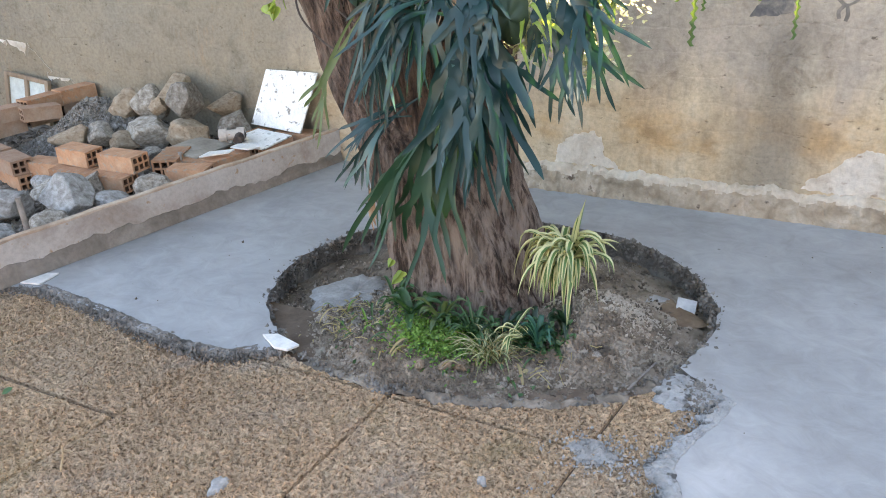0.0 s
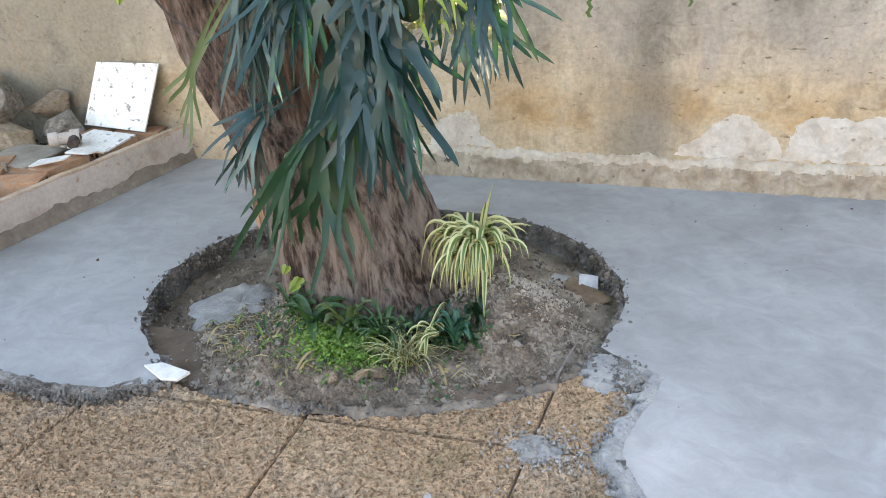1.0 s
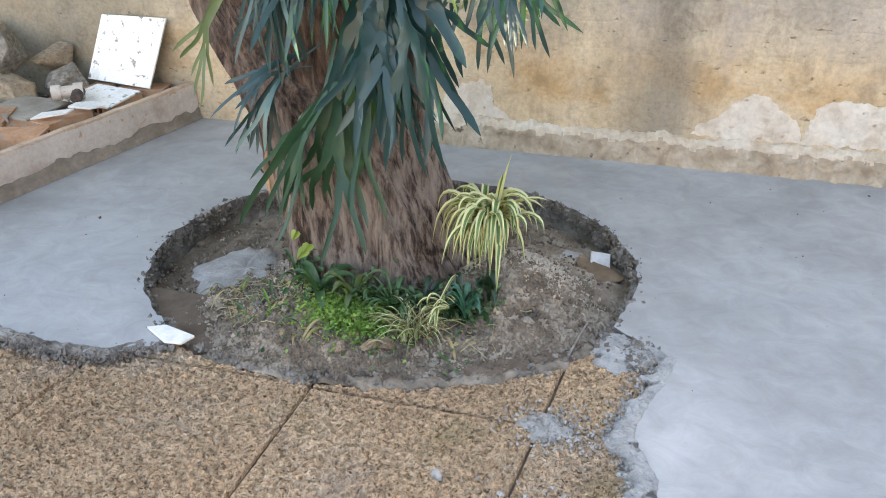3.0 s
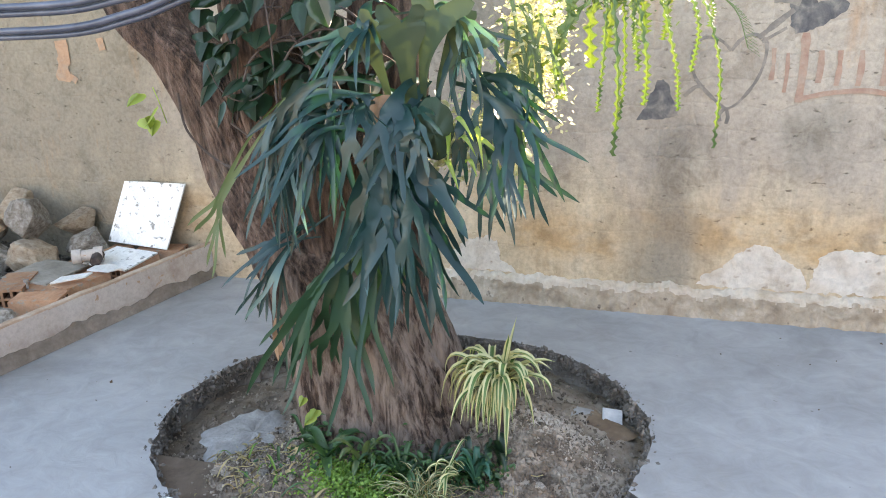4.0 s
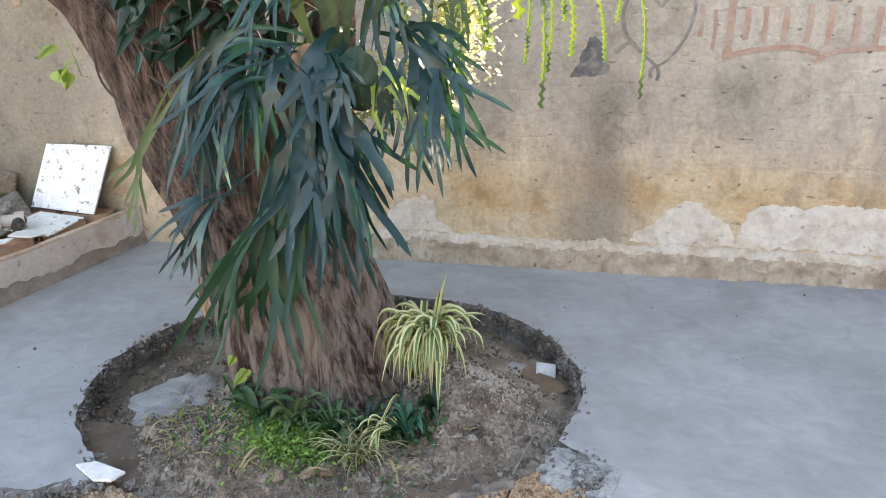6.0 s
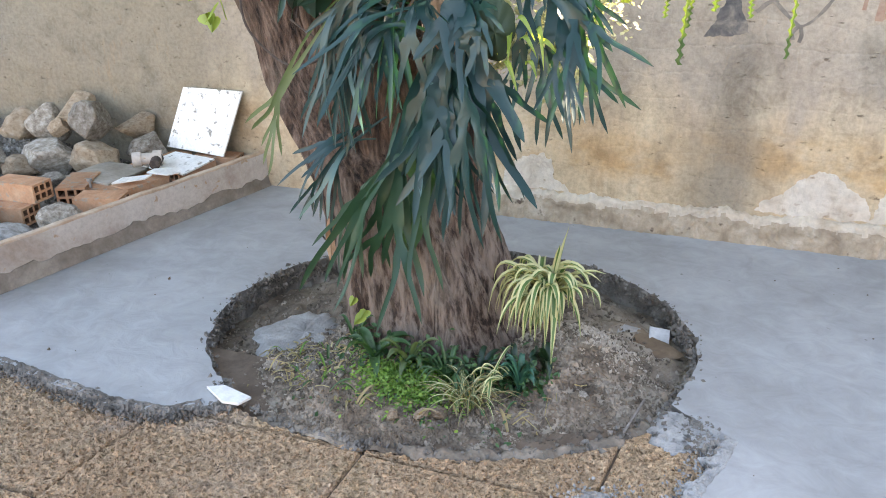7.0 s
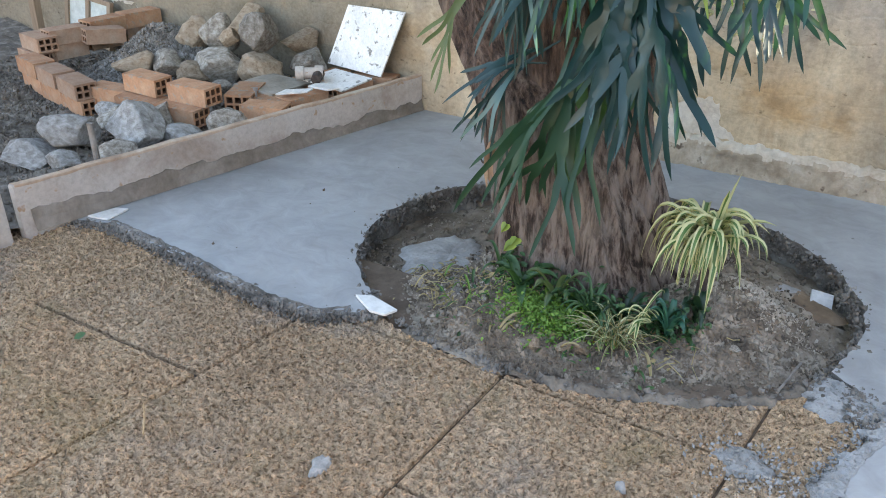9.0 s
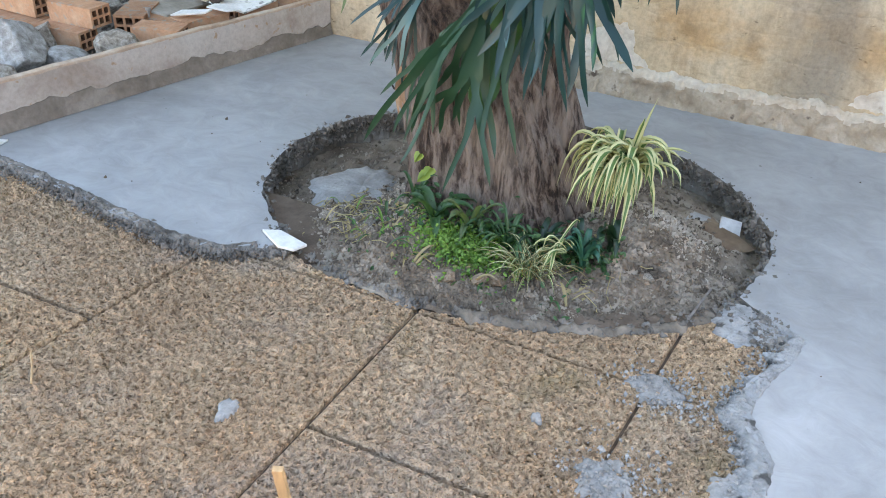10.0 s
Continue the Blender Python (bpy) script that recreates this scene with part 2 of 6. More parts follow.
M_SAND = surf("pale_sand", (0.33, 0.275, 0.22), (0.46, 0.395, 0.325), (0.58, 0.52, 0.45), 7, 60, 0.97, 0.8, 0.006)
M_CLOD = surf("soil_clods", (0.055, 0.042, 0.032), (0.18, 0.142, 0.108), (0.42, 0.36, 0.295), 12, 60, 0.97, 0.6)
M_GRAVEL = surf("rubble_gravel", (0.06, 0.049, 0.04), (0.145, 0.123, 0.102), (0.29, 0.26, 0.225), 16, 60, 0.95, 0.6)
M_PEBBLE = surf("stone_chippings", (0.09, 0.08, 0.07), (0.20, 0.183, 0.165), (0.37, 0.35, 0.325), 22, 60, 0.9, 0.5)
M_ROCK = surf("field_stone", (0.13, 0.105, 0.082), (0.29, 0.255, 0.215), (0.47, 0.44, 0.40), 5, 28, 0.9, 0.6, 0.006, vary=0.3)
M_ROCK_PALE = surf("pale_field_stone", (0.15, 0.135, 0.12), (0.30, 0.29, 0.275), (0.47, 0.465, 0.455), 4, 28, 0.9, 0.6, 0.008, vary=0.2)
M_ROCK_TAN = surf("tan_field_stone", (0.20, 0.14, 0.09), (0.34, 0.255, 0.18), (0.44, 0.37, 0.29), 4, 40, 0.9, 0.8, 0.006, vary=0.25)
M_BRICK = surf("hollow_clay_brick", (0.34, 0.16, 0.085), (0.47, 0.25, 0.145), (0.54, 0.35, 0.23), 6, 70, 0.92, 0.5, 0.003, vary=0.2, speck=(0.33, 0.27, 0.215), speck_from=0.58)
M_BRICK_OLD = surf("dusty_clay_brick", (0.30, 0.16, 0.10), (0.38, 0.24, 0.165), (0.44, 0.34, 0.265), 5, 60, 0.95, 0.6, 0.004, vary=0.15)
# clay darkened for the channels, so the holes' shade is in the colour
M_HOLE_SHADE = surf("brick_hole_shade", (0.10, 0.05, 0.03), (0.16, 0.08, 0.045), (0.22, 0.12, 0.07), 8, 50, 0.95, 0.4)
M_KERB = surf("kerb_board", (0.31, 0.235, 0.19), (0.46, 0.41, 0.37), (0.54, 0.50, 0.465), 3.2, 50, 0.9, 0.4, 0.004, speck=(0.36, 0.24, 0.16), speck_from=0.64)
M_KERB_TOP = surf("kerb_worn_edge", (0.30, 0.20, 0.14), (0.46, 0.33, 0.24), (0.55, 0.46, 0.38), 7, 50, 0.9, 0.4, 0.003)
M_WET = surf("wet_cement_splash", (0.14, 0.115, 0.09), (0.22, 0.185, 0.155), (0.33, 0.29, 0.25), 6, 50, 0.85, 0.5, 0.004)
M_TILE = surf("dirty_white_tile", (0.66, 0.66, 0.64), (0.80, 0.80, 0.78), (0.85, 0.85, 0.84), 5, 62, 0.45, 0.1, 0.002, speck=(0.22, 0.21, 0.19), speck_from=0.60, stretch=(1.3, 1, 0.8))
M_CHIP = surf("white_tile_chip", (0.62, 0.62, 0.60), (0.74, 0.74, 0.72), (0.8, 0.8, 0.78), 9, 40, 0.5, 0.1, 0.002)
M_GREYTILE = surf("pale_grey_tile", (0.36, 0.37, 0.38), (0.46, 0.47, 0.48), (0.53, 0.54, 0.54), 12, 50, 0.5, 0.1, 0.002)
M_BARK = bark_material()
M_PLASTER = surf("bare_white_plaster", (0.50, 0.40, 0.30), (0.64, 0.555, 0.455), (0.72, 0.655, 0.57), 9, 34, 0.92, 1.0, 0.012, speck=(0.30, 0.22, 0.16), speck_from=0.66)
M_PLASTER_AND_SUN = surf("pale_plaster_and_sun", (0.52, 0.43, 0.34), (0.69, 0.62, 0.54), (0.77, 0.72, 0.65), 9, 34, 0.92, 1.0, 0.012, speck=(0.36, 0.27, 0.20), speck_from=0.63)
M_PLINTH = surf("rough_plinth", (0.32, 0.245, 0.18), (0.46, 0.375, 0.285), (0.62, 0.54, 0.445), 9, 36, 0.95, 1.0, 0.012, speck=(0.15, 0.11, 0.085), speck_from=0.63)
M_FADED = surf("faded_black_paint", (0.14, 0.125, 0.115), (0.23, 0.20, 0.175), (0.36, 0.31, 0.262), 16, 60, 0.85, 0.3)
M_BLACK = surf("black_spray_paint", (0.06, 0.06, 0.065), (0.14, 0.13, 0.128), (0.33, 0.285, 0.24), 18, 60, 0.8, 0.3)
M_RED = surf("faded_red_paint", (0.35, 0.20, 0.15), (0.39, 0.255, 0.195), (0.43, 0.335, 0.27), 18, 60, 0.9, 0.3)
M_FERN = leafy("staghorn_blade", (0.005, 0.026, 0.028), (0.020, 0.068, 0.068), 0.34, 0.10, 5, 0.42, (2.0, 2.6, 0.5))
# lighter copy of the blade, for pale fronds and painted blue sheen
M_FERN_SHEEN = leafy("staghorn_sheen_blade", (0.04, 0.11, 0.11), (0.09, 0.19, 0.19), 0.4, 0.15, 6, 0.6)
M_FERN_GREEN = leafy("staghorn_green_blade", (0.010, 0.042, 0.024), (0.030, 0.09, 0.045), 0.4, 0.12, 5, 0.45)
M_FERN_PALE = leafy("staghorn_pale_blade", (0.07, 0.12, 0.055), (0.14, 0.19, 0.10), 0.5, 0.3, 8)
M_SHIELD = leafy("shield_frond", (0.024, 0.046, 0.026), (0.05, 0.08, 0.042), 0.6, 0.12, 5, 0.4, (1.2, 1.0, 0.5))
M_SHIELD_DRY = surf("dry_shield_frond", (0.18, 0.10, 0.06), (0.28, 0.165, 0.10), (0.38, 0.25, 0.16), 6, 30, 0.85, 0.5)
M_LEAF = leafy("green_leaf", (0.025, 0.08, 0.03), (0.065, 0.15, 0.06), 0.4, 0.25)
M_VINE = leafy("dark_vine_leaf", (0.009, 0.032, 0.018), (0.024, 0.06, 0.032), 0.35, 0.2)
M_COVER = leafy("groundcover_leaf", (0.07, 0.17, 0.03), (0.20, 0.35, 0.075), 0.5, 0.25)
M_TEAL = leafy("blue_green_leaf", (0.02, 0.10, 0.07), (0.06, 0.20, 0.14), 0.45, 0.2)
M_LIME = leafy("lime_leaf", (0.24, 0.34, 0.08), (0.38, 0.46, 0.13), 0.5, 0.4)
M_CREAM = leafy("cream_leaf_margin", (0.50, 0.50, 0.25), (0.62, 0.60, 0.36), 0.45, 0.2, 9, 0.5, (1.1, 1.1, 0.7))
M_STRIPE = leafy("spider_leaf_green", (0.06, 0.13, 0.04), (0.10, 0.19, 0.06), 0.45, 0.2)
M_HANG = leafy("hanging_cactus_green", (0.035, 0.10, 0.04), (0.12, 0.18, 0.045), 0.4, 0.17, 14, 0.5, (3.0, 2.2, 0.4))
# near-white leaf: the sun's glare on the foliage is put into its colour
M_SPRAY = leafy("sun_glare_leaf", (0.50, 0.50, 0.33), (0.74, 0.73, 0.57), 0.5, 0.45, 9, 0.5, (1.2, 1.2, 0.85))
M_DRYLEAF = leafy("dry_grass", (0.28, 0.22, 0.12), (0.42, 0.36, 0.22), 0.7, 0.25)
M_CROWN = leafy("crown_leaf", (0.04, 0.10, 0.03), (0.08, 0.16, 0.05), 0.5, 0.35)
M_CABLE = surf("grey_cable_sheath", (0.035, 0.045, 0.075), (0.05, 0.065, 0.105), (0.085, 0.105, 0.155), 10, 60, 0.4, 0.1)
M_ROOT = surf("aerial_root", (0.035, 0.025, 0.025), (0.06, 0.045, 0.04), (0.12, 0.095, 0.08), 20, 60, 0.9, 0.4)
M_WOOD = surf("weathered_wood", (0.20, 0.14, 0.095), (0.30, 0.215, 0.15), (0.40, 0.30, 0.22), 6, 40, 0.9, 0.5, 0.003, stretch=(1, 1, 0.15))
M_STAKE = surf("fresh_wood", (0.42, 0.27, 0.14), (0.52, 0.35, 0.19), (0.60, 0.43, 0.26), 9, 50, 0.8, 0.4, 0.002, stretch=(1, 1, 0.15))
M_METAL = surf("weathered_pipe", (0.10, 0.085, 0.075), (0.19, 0.17, 0.155), (0.30, 0.28, 0.26), 12, 50, 0.6, 0.3)
M_BOARDGREY = surf("fibre_cement_sheet", (0.21, 0.18, 0.145), (0.30, 0.265, 0.22), (0.37, 0.335, 0.29), 7, 50, 0.9, 0.4)

# ---- building helpers ----


def thing(name, label, category, at=(0, 0, 0), group="", kind=""):
    ob = new(name)
    ob.empty_display_size = 0.05
    ob.matrix_world = pose(*at)
    return tagged(ob, label, category, group, kind)


def mesh_of(bm, name, material, smooth=False):
    me = bpy.data.meshes.new(name)
    if len(bm.faces) < 4000 and name not in ("frond", "leaf", "blade", "stem"):
        bmesh.ops.recalc_face_normals(bm, faces=bm.faces)
    bm.to_mesh(me)
    bm.free()
    for m in material if isinstance(material, (list, tuple)) else [material]:
        me.materials.append(m)
    if smooth:
        me.polygons.foreach_set("use_smooth", [True] * len(me.polygons))
    return me


def part(name, bm, material, parent=None, label="", smooth=False):
    """One mesh object; parented without moving it (its coordinates are those of the world)."""
    me = mesh_of(bm, name, material, smooth)
    ob = new(name, me)
    if parent:
        ob.parent = parent
        ob.matrix_parent_inverse = parent.matrix_world.inverted()
    if label:
        ob["label"] = label
    return ob


def box_bm(sx, sy, sz, m=None, bev=0.0, bm=None):
    bm = bm or bmesh.new()
    r = bmesh.ops.create_cube(bm, size=1.0, matrix=(m or Matrix()) @ Matrix.Diagonal((sx, sy, sz, 1)))
    if bev:
        es = list({e for v in r["verts"] for e in v.link_edges})
        bmesh.ops.bevel(bm, geom=es, offset=bev, segments=2, affect="EDGES", profile=0.6)
    return bm


def tube_bm(pts, radii, seg=8, bm=None, cap=True):
    """A tube along points."""
    bm = bm or bmesh.new()
    rings = []
    up = Vector((0.123, 0.95, 0.2)).normalized()
    for i, p in enumerate(pts):
        p = Vector(p)
        d = (Vector(pts[min(i + 1, len(pts) - 1)]) - Vector(pts[max(i - 1, 0)])).normalized()
        u = d.cross(up)
        u = u.normalized() if u.length > 1e-4 else Vector((1, 0, 0))
        w = d.cross(u)
        r = radii[i] if isinstance(radii, (list, tuple)) else radii
        rings.append([bm.verts.new(p + (u * math.cos(a) + w * math.sin(a)) * r) for a in (k * math.tau / seg for k in range(seg))])
    for a, b in zip(rings, rings[1:]):
        for k in range(seg):
            bm.faces.new((a[k], a[(k + 1) % seg], b[(k + 1) % seg], b[k]))
    if cap:
        bm.faces.new(rings[0][::-1])
        bm.faces.new(rings[-1])
    return bm


def bez(a, b, c, n):
    a, b, c = Vector(a), Vector(b), Vector(c)
    return [a * (1 - t) ** 2 + b * (2 * t * (1 - t)) + c * t * t for t in (i / n for i in range(n + 1))]


def curve_through(pts, per=6):
    """Smooth polyline through points (Catmull-Rom)."""
    p = [Vector(q) for q in pts]
    p = [p[0] * 2 - p[1]] + p + [p[-1] * 2 - p[-2]]
    out = []
    for i in range(1, len(p) - 2):
        for k in range(per):
            t = k / per
            out.append(0.5 * ((2 * p[i]) + (p[i + 1] - p[i - 1]) * t + (2 * p[i - 1] - 5 * p[i] + 4 * p[i + 1] - p[i + 2]) * t * t
                              + (3 * p[i] - p[i - 1] - 3 * p[i + 1] + p[i + 2]) * t ** 3))
    out.append(p[-2])
    return out


def fbm(x, y, z=0.0, s=1.0):
    return noise.fractal(Vector((x * s, y * s, z * s)), 0.9, 2.0, 4)


def roughen(pts, step, amp, seed=0.0, s=14.0):
    """Resample a 2D polyline at even steps and let it wander."""
    out = []
    for (x0, y0), (x1, y1) in zip(pts, pts[1:]):
        n = max(1, int(math.hypot(x1 - x0, y1 - y0) / step))
        for k in range(n):
            t = k / n
            x, y = x0 + (x1 - x0) * t, y0 + (y1 - y0) * t
            out.append((x + amp * fbm(x + seed, y, 3.1, s), y + amp * fbm(x, y + seed, 7.7, s)))
    out.append(pts[-1])
    return out


# ---- the large structure ----
WALL_Y = 1.93
BED = (-0.005, 0.765)


def rim(a, grow=0.0):
    """The bed's edge at angle a round its middle."""
    r = 0.795 + 0.0873 * math.cos(2 * a) + 0.0267 * math.sin(2 * a) + 0.004 * math.cos(a) - 0.0046 * math.sin(a) - 0.0043 * math.sin(3 * a) + grow
    r += 0.016 * fbm(math.cos(a) * 2, math.sin(a) * 2, 1.3, 2.5) + 0.007 * fbm(math.cos(a) * 2, math.sin(a) * 2, 4.1, 12)
    return BED[0] + r * math.cos(a), BED[1] + r * math.sin(a)


def kerb_x(y):
    return -1.455 - (1.93 - y) * 0.2344


# wide ground under everything
bm = bmesh.new()
for v in [(-60, -60), (60, -60), (60, 60), (-60, 60)]:
    bm.verts.new((*v, -0.2))
bm.faces.new(bm.verts)
tagged(part("ground", bm, M_SOIL), "brown earth ground under the yard", "ground", kind="structure")


def wall_sheet(name, x0, x1, y, thick, z0, z1, label):
    bm = box_bm(x1 - x0, thick, z1 - z0, pose((x0 + x1) / 2, y + thick / 2, (z0 + z1) / 2))
    return tagged(part(name, bm, M_WALL), label, "wall", kind="structure")


wall_north = wall_sheet("wall_north", -9, 7, WALL_Y, 0.2, -0.2, 1.80, "old rendered boundary wall, tan and grey with stains")
# unseen raised stretches added to block the sun; the low gap lights the plants
wall_sheet("wall_sun_block", -9, 0.95, WALL_Y + 0.02, 0.18, 1.80, 3.0, "unseen raised stretch of wall added to block the sun")
wall_sheet("wall_sun_block_end", 2.6, 7, WALL_Y + 0.02, 0.18, 1.80, 3.4, "unseen tall wall end added to keep sun off the floor")
# unseen walls added round the yard; the east one stands near to dim the right
for nm, m in (("wall_east", pose(4.1, -2.2, 1.0, 0, 0, 90)), ("wall_west", pose(-9.1, -2, 0.8, 0, 0, 90))):
    tagged(part(nm, box_bm(8.2, 0.2, 2.4, m), M_WALL), "unseen plain rendered wall added to close the yard", "wall", kind="structure")
tagged(part("wall_south", box_bm(16, 0.2, 2.0, pose(-1, -7.1, 0.8)), M_WALL), "unseen plain rendered wall added to close the yard", "wall", kind="structure")

# fresh concrete, poured round the bed
left_edge = [(-0.60, 0.19), (-0.50, 0.09), (-0.58, 0.03), (-0.67, -0.03), (-0.85, -0.045), (-1.05, -0.02), (-1.25, 0.01), (-1.42, 0.03), (-1.6, 0.05), (-1.75, 0.06), (-1.90, 0.02)]
right_edge = [(0.91, -6.9), (0.92, -0.9), (0.90, -0.5), (0.92, -0.27), (0.94, -0.14), (0.87, 0.0), (0.89, 0.12), (0.96, 0.28), (0.985, 0.38), (0.92, 0.42), (0.86, 0.47)]
a0 = math.atan2(0.47 - BED[1], 0.86 - BED[0])
a1 = math.atan2(0.19 - BED[1], -0.60 - BED[0]) + math.tau
arc = [rim(a0 + (a1 - a0) * k / 170) for k in range(1, 170)]
outline = roughen(right_edge, 0.025, 0.016) + arc + roughen(left_edge, 0.02, 0.014)
outline += [(kerb_x(0.0), 0.0), (kerb_x(WALL_Y), WALL_Y), (7, WALL_Y), (7, -6.9)]


def slab_bm(loop, z, deep, rough=0.0):
    """A flat slab with the given outline, its edge going down, ragged."""
    bm = bmesh.new()
    top = [bm.verts.new((x, y, z)) for x, y in loop]
    low = [bm.verts.new((x + rough * fbm(x, y, 2, 20), y + rough * fbm(x, y, 5, 20), z - deep)) for x, y in loop]
    n = len(loop)
    es = [bm.edges.new((top[i], top[(i + 1) % n])) for i in range(n)]
    bmesh.ops.triangle_fill(bm, edges=es, use_beauty=True)
    for f in bm.faces:
        f.normal_update()
        if f.normal.z < 0:
            f.normal_flip()
    for i in range(n):
        j = (i + 1) % n
        f = bm.faces.new((top[i], top[j], low[j], low[i]))
        f.material_index = 1
    return bm


def fringe(pts, seed, out, width, amp, material, label):
    """Feathered strip of spilt mortar that runs from the concrete down on to the paving."""
    line = roughen(pts, 0.006, 0.01, seed, 20)
    bm = bmesh.new()
    prev = None
    for k, (x, y) in enumerate(line):
        w = width * (0.9 + 1.1 * fbm(x, y, seed, 6) + 0.5 * fbm(x, y, seed + 3, 30))
        row = []
        for q in range(12):
            s = -0.035 + (max(w, 0.012) + 0.035) * q / 11
            px, py = x + out[0] * s, y + out[1] * s
            z = 0.003 - 0.019 * max(0.0, s / max(w, 0.012)) + amp * (0.25 if q < 3 else 1) * (fbm(px, py, seed, 45) + 0.6 * fbm(px, py, seed + 5, 110))
            row.append(bm.verts.new((px, py, -0.004 if q == 0 else (-0.045 if q == 11 else z))))
        if prev:
            for c in range(11):
                bm.faces.new((prev[c], row[c], row[c + 1], prev[c + 1]))
        prev = row
    return tagged(part("mortar_edge", bm, material), label, "mortar", kind="structure")


fringe(right_edge[2:10], 3.0, (-1.0, 0.0), 0.055, 0.007, M_FRINGE, "feathered edge of spilt grey mortar beside the paving")
fringe(left_edge[2:10], 7.0, (0.1, -1.0), 0.018, 0.009, M_EDGE, "dark crumbly mortar edge between the concrete and paving")
floor = tagged(part("floor", slab_bm(outline, 0.0, 0.16, 0.02), [M_CONC, M_EDGE]), "smooth fresh grey concrete floor, still damp", "floor", kind="structure")

# pebble-dashed paving in front of the bed, one piece per slab
JX = [(-3.1, 0.22), (-2.2, 0.3), (-1.42, 0.24), (-0.705, 0.16), (-0.012, 0.07), (0.651, 0.14), (0.935, 0.0)]


def joint_x(i, y):
    return JX[i][0] + JX[i][1] * (y if i < 6 else 0)


def pebble(x, y):
    """Height of the thrown grit: rounded lumps with crevices between, sunk here and there."""
    p = Vector((x * 56 + 0.9 * noise.noise(Vector((x * 40, y * 40, 7.0))), y * 56 + 0.9 * noise.noise(Vector((x * 40, y * 40, 2.0))), 0.4))
    d = noise.voronoi(p)[0]
    e = min(1.0, max(0.0, (d[1] - d[0] - 0.06) / 0.42))
    lump = e * e * (3 - 2 * e)
    tall = noise.noise(Vector((x * 48, y * 48, 4.0)))
    low = noise.noise(Vector((x * 9, y * 9, 1.0)))
    return 0.005 * lump + 0.0145 * noise.noise(Vector((x * 66, y * 74, 0.3))) + 0.006 * tall + low * 0.004 - 0.003


RIM_FRONT = sorted(rim(math.pi + k * math.pi / 200, 0.025) for k in range(201))


def front_y(x):
    """Where the bed's front edge lies at x."""
    return min(RIM_FRONT, key=lambda p: abs(p[0] - x))[1]


def slab_grid(i, y0, y1, gap, step, cut=False):
    """One slab between two joints, its face rough with pebbles; cut: it ends at the bed."""
    bm = bmesh.new()
    ny = max(2, int((y1 - y0) / step))
    nx = max(2, int((joint_x(i + 1, 0) - joint_x(i, 0)) / step))
    rows = []
    for j in range(ny + 1):
        y = y0 + gap + (y1 - y0 - 2 * gap) * j / ny
        xa, xb = joint_x(i, y) + gap, joint_x(i + 1, y) - gap
        row = []
        for k in range(nx + 1):
            x = xa + (xb - xa) * k / nx
            y = y0 + gap + ((min(y1, front_y(x)) if cut else y1) - y0 - 2 * gap) * j / ny
            if cut:
                x = joint_x(i, y) + gap + (joint_x(i + 1, y) - joint_x(i, y) - 2 * gap) * k / nx
            near = min(1.0, min(k, nx - k, j, ny - j) * step / 0.022)
            z = -0.02 + pebble(x, y) * (0.15 + 0.85 * near) if step < 0.03 else -0.02
            if j in (0, ny) or k in (0, nx):
                z -= 0.006
            row.append(bm.verts.new((x, y, z)))
        rows.append(row)
    for a, b in zip(rows, rows[1:]):
        for k in range(nx):
            bm.faces.new((a[k], a[k + 1], b[k + 1], b[k]))
    edge = rows[0] + [r[-1] for r in rows[1:]] + rows[-1][-2::-1] + [r[0] for r in rows[-2:0:-1]]
    low = [bm.verts.new((v.co.x, v.co.y, -0.07)) for v in edge]
    for k in range(len(edge)):
        n = (k + 1) % len(edge)
        bm.faces.new((edge[k], low[k], low[n], edge[n]))
    return bm


bm = box_bm(4.2, 7.4, 0.03, pose(-1.15, -3.3, -0.055))
pavement = tagged(part("pavement", bm, M_JOINT), "tan pebble-dashed concrete paving with dark dirt joints", "paving", kind="structure")
ROWS_Y = [
    (-4.9, -3.0, -1.2, 0.11),
    (-4.7, -2.7, -1.5, 0.11),
    (-4.9, -3.0, -1.35, -0.432, 0.10),
    (-4.9, -3.0, -1.1, 0.02),
    (-4.9, -3.0, -1.5, -0.50, 0.012),
    (-4.9, -3.0, -0.95, 0.015),
]
for i, ys in enumerate(ROWS_Y):
    for y0, y1 in zip(ys, ys[1:]):
        part("slab", slab_grid(i, y0, y1, 0.0068 if i < 4 else 0.005, 0.0054 if y1 > -1.0 and i > 0 else 0.06), M_PAVE, pavement, smooth=True)
# strip between the long joint and the bed
for i, y0, y1 in ((3, 0.02, 0.2), (4, 0.012, 0.3), (5, 0.015, 0.38)):
    part("slab", slab_grid(i, y0, y1, 0.005, 0.0054, True), M_PAVE, pavement, smooth=True)


def bed_z(x, y):
    """Height of the soil in the bed."""
    dx, dy = x - BED[0], y - BED[1]
    a = math.atan2(dy, dx)
    rx, ry = rim(a)
    q = math.hypot(dx, dy) / math.hypot(rx - BED[0], ry - BED[1])
    front = max(0.0, -math.sin(a)) * q
    z = -0.105 + 0.085 * max(0.0, 1 - q * 1.05) ** 0.7
    z += 0.075 * front ** 1.3
    z += 0.145 * math.exp(-((x - 0.49) ** 2 / 0.04 + (y - 0.68) ** 2 / 0.06))
    z += 0.05 * math.exp(-((x + 0.15) ** 2 + (y - 0.35) ** 2) / 0.05)
    if dx < -0.4 and dy > -0.3:
        z -= 0.01
    return z + 0.018 * fbm(x, y, 0, 7) + 0.010 * fbm(x, y, 3, 25) + 0.006 * noise.noise(Vector((x * 55, y * 55, 2)))


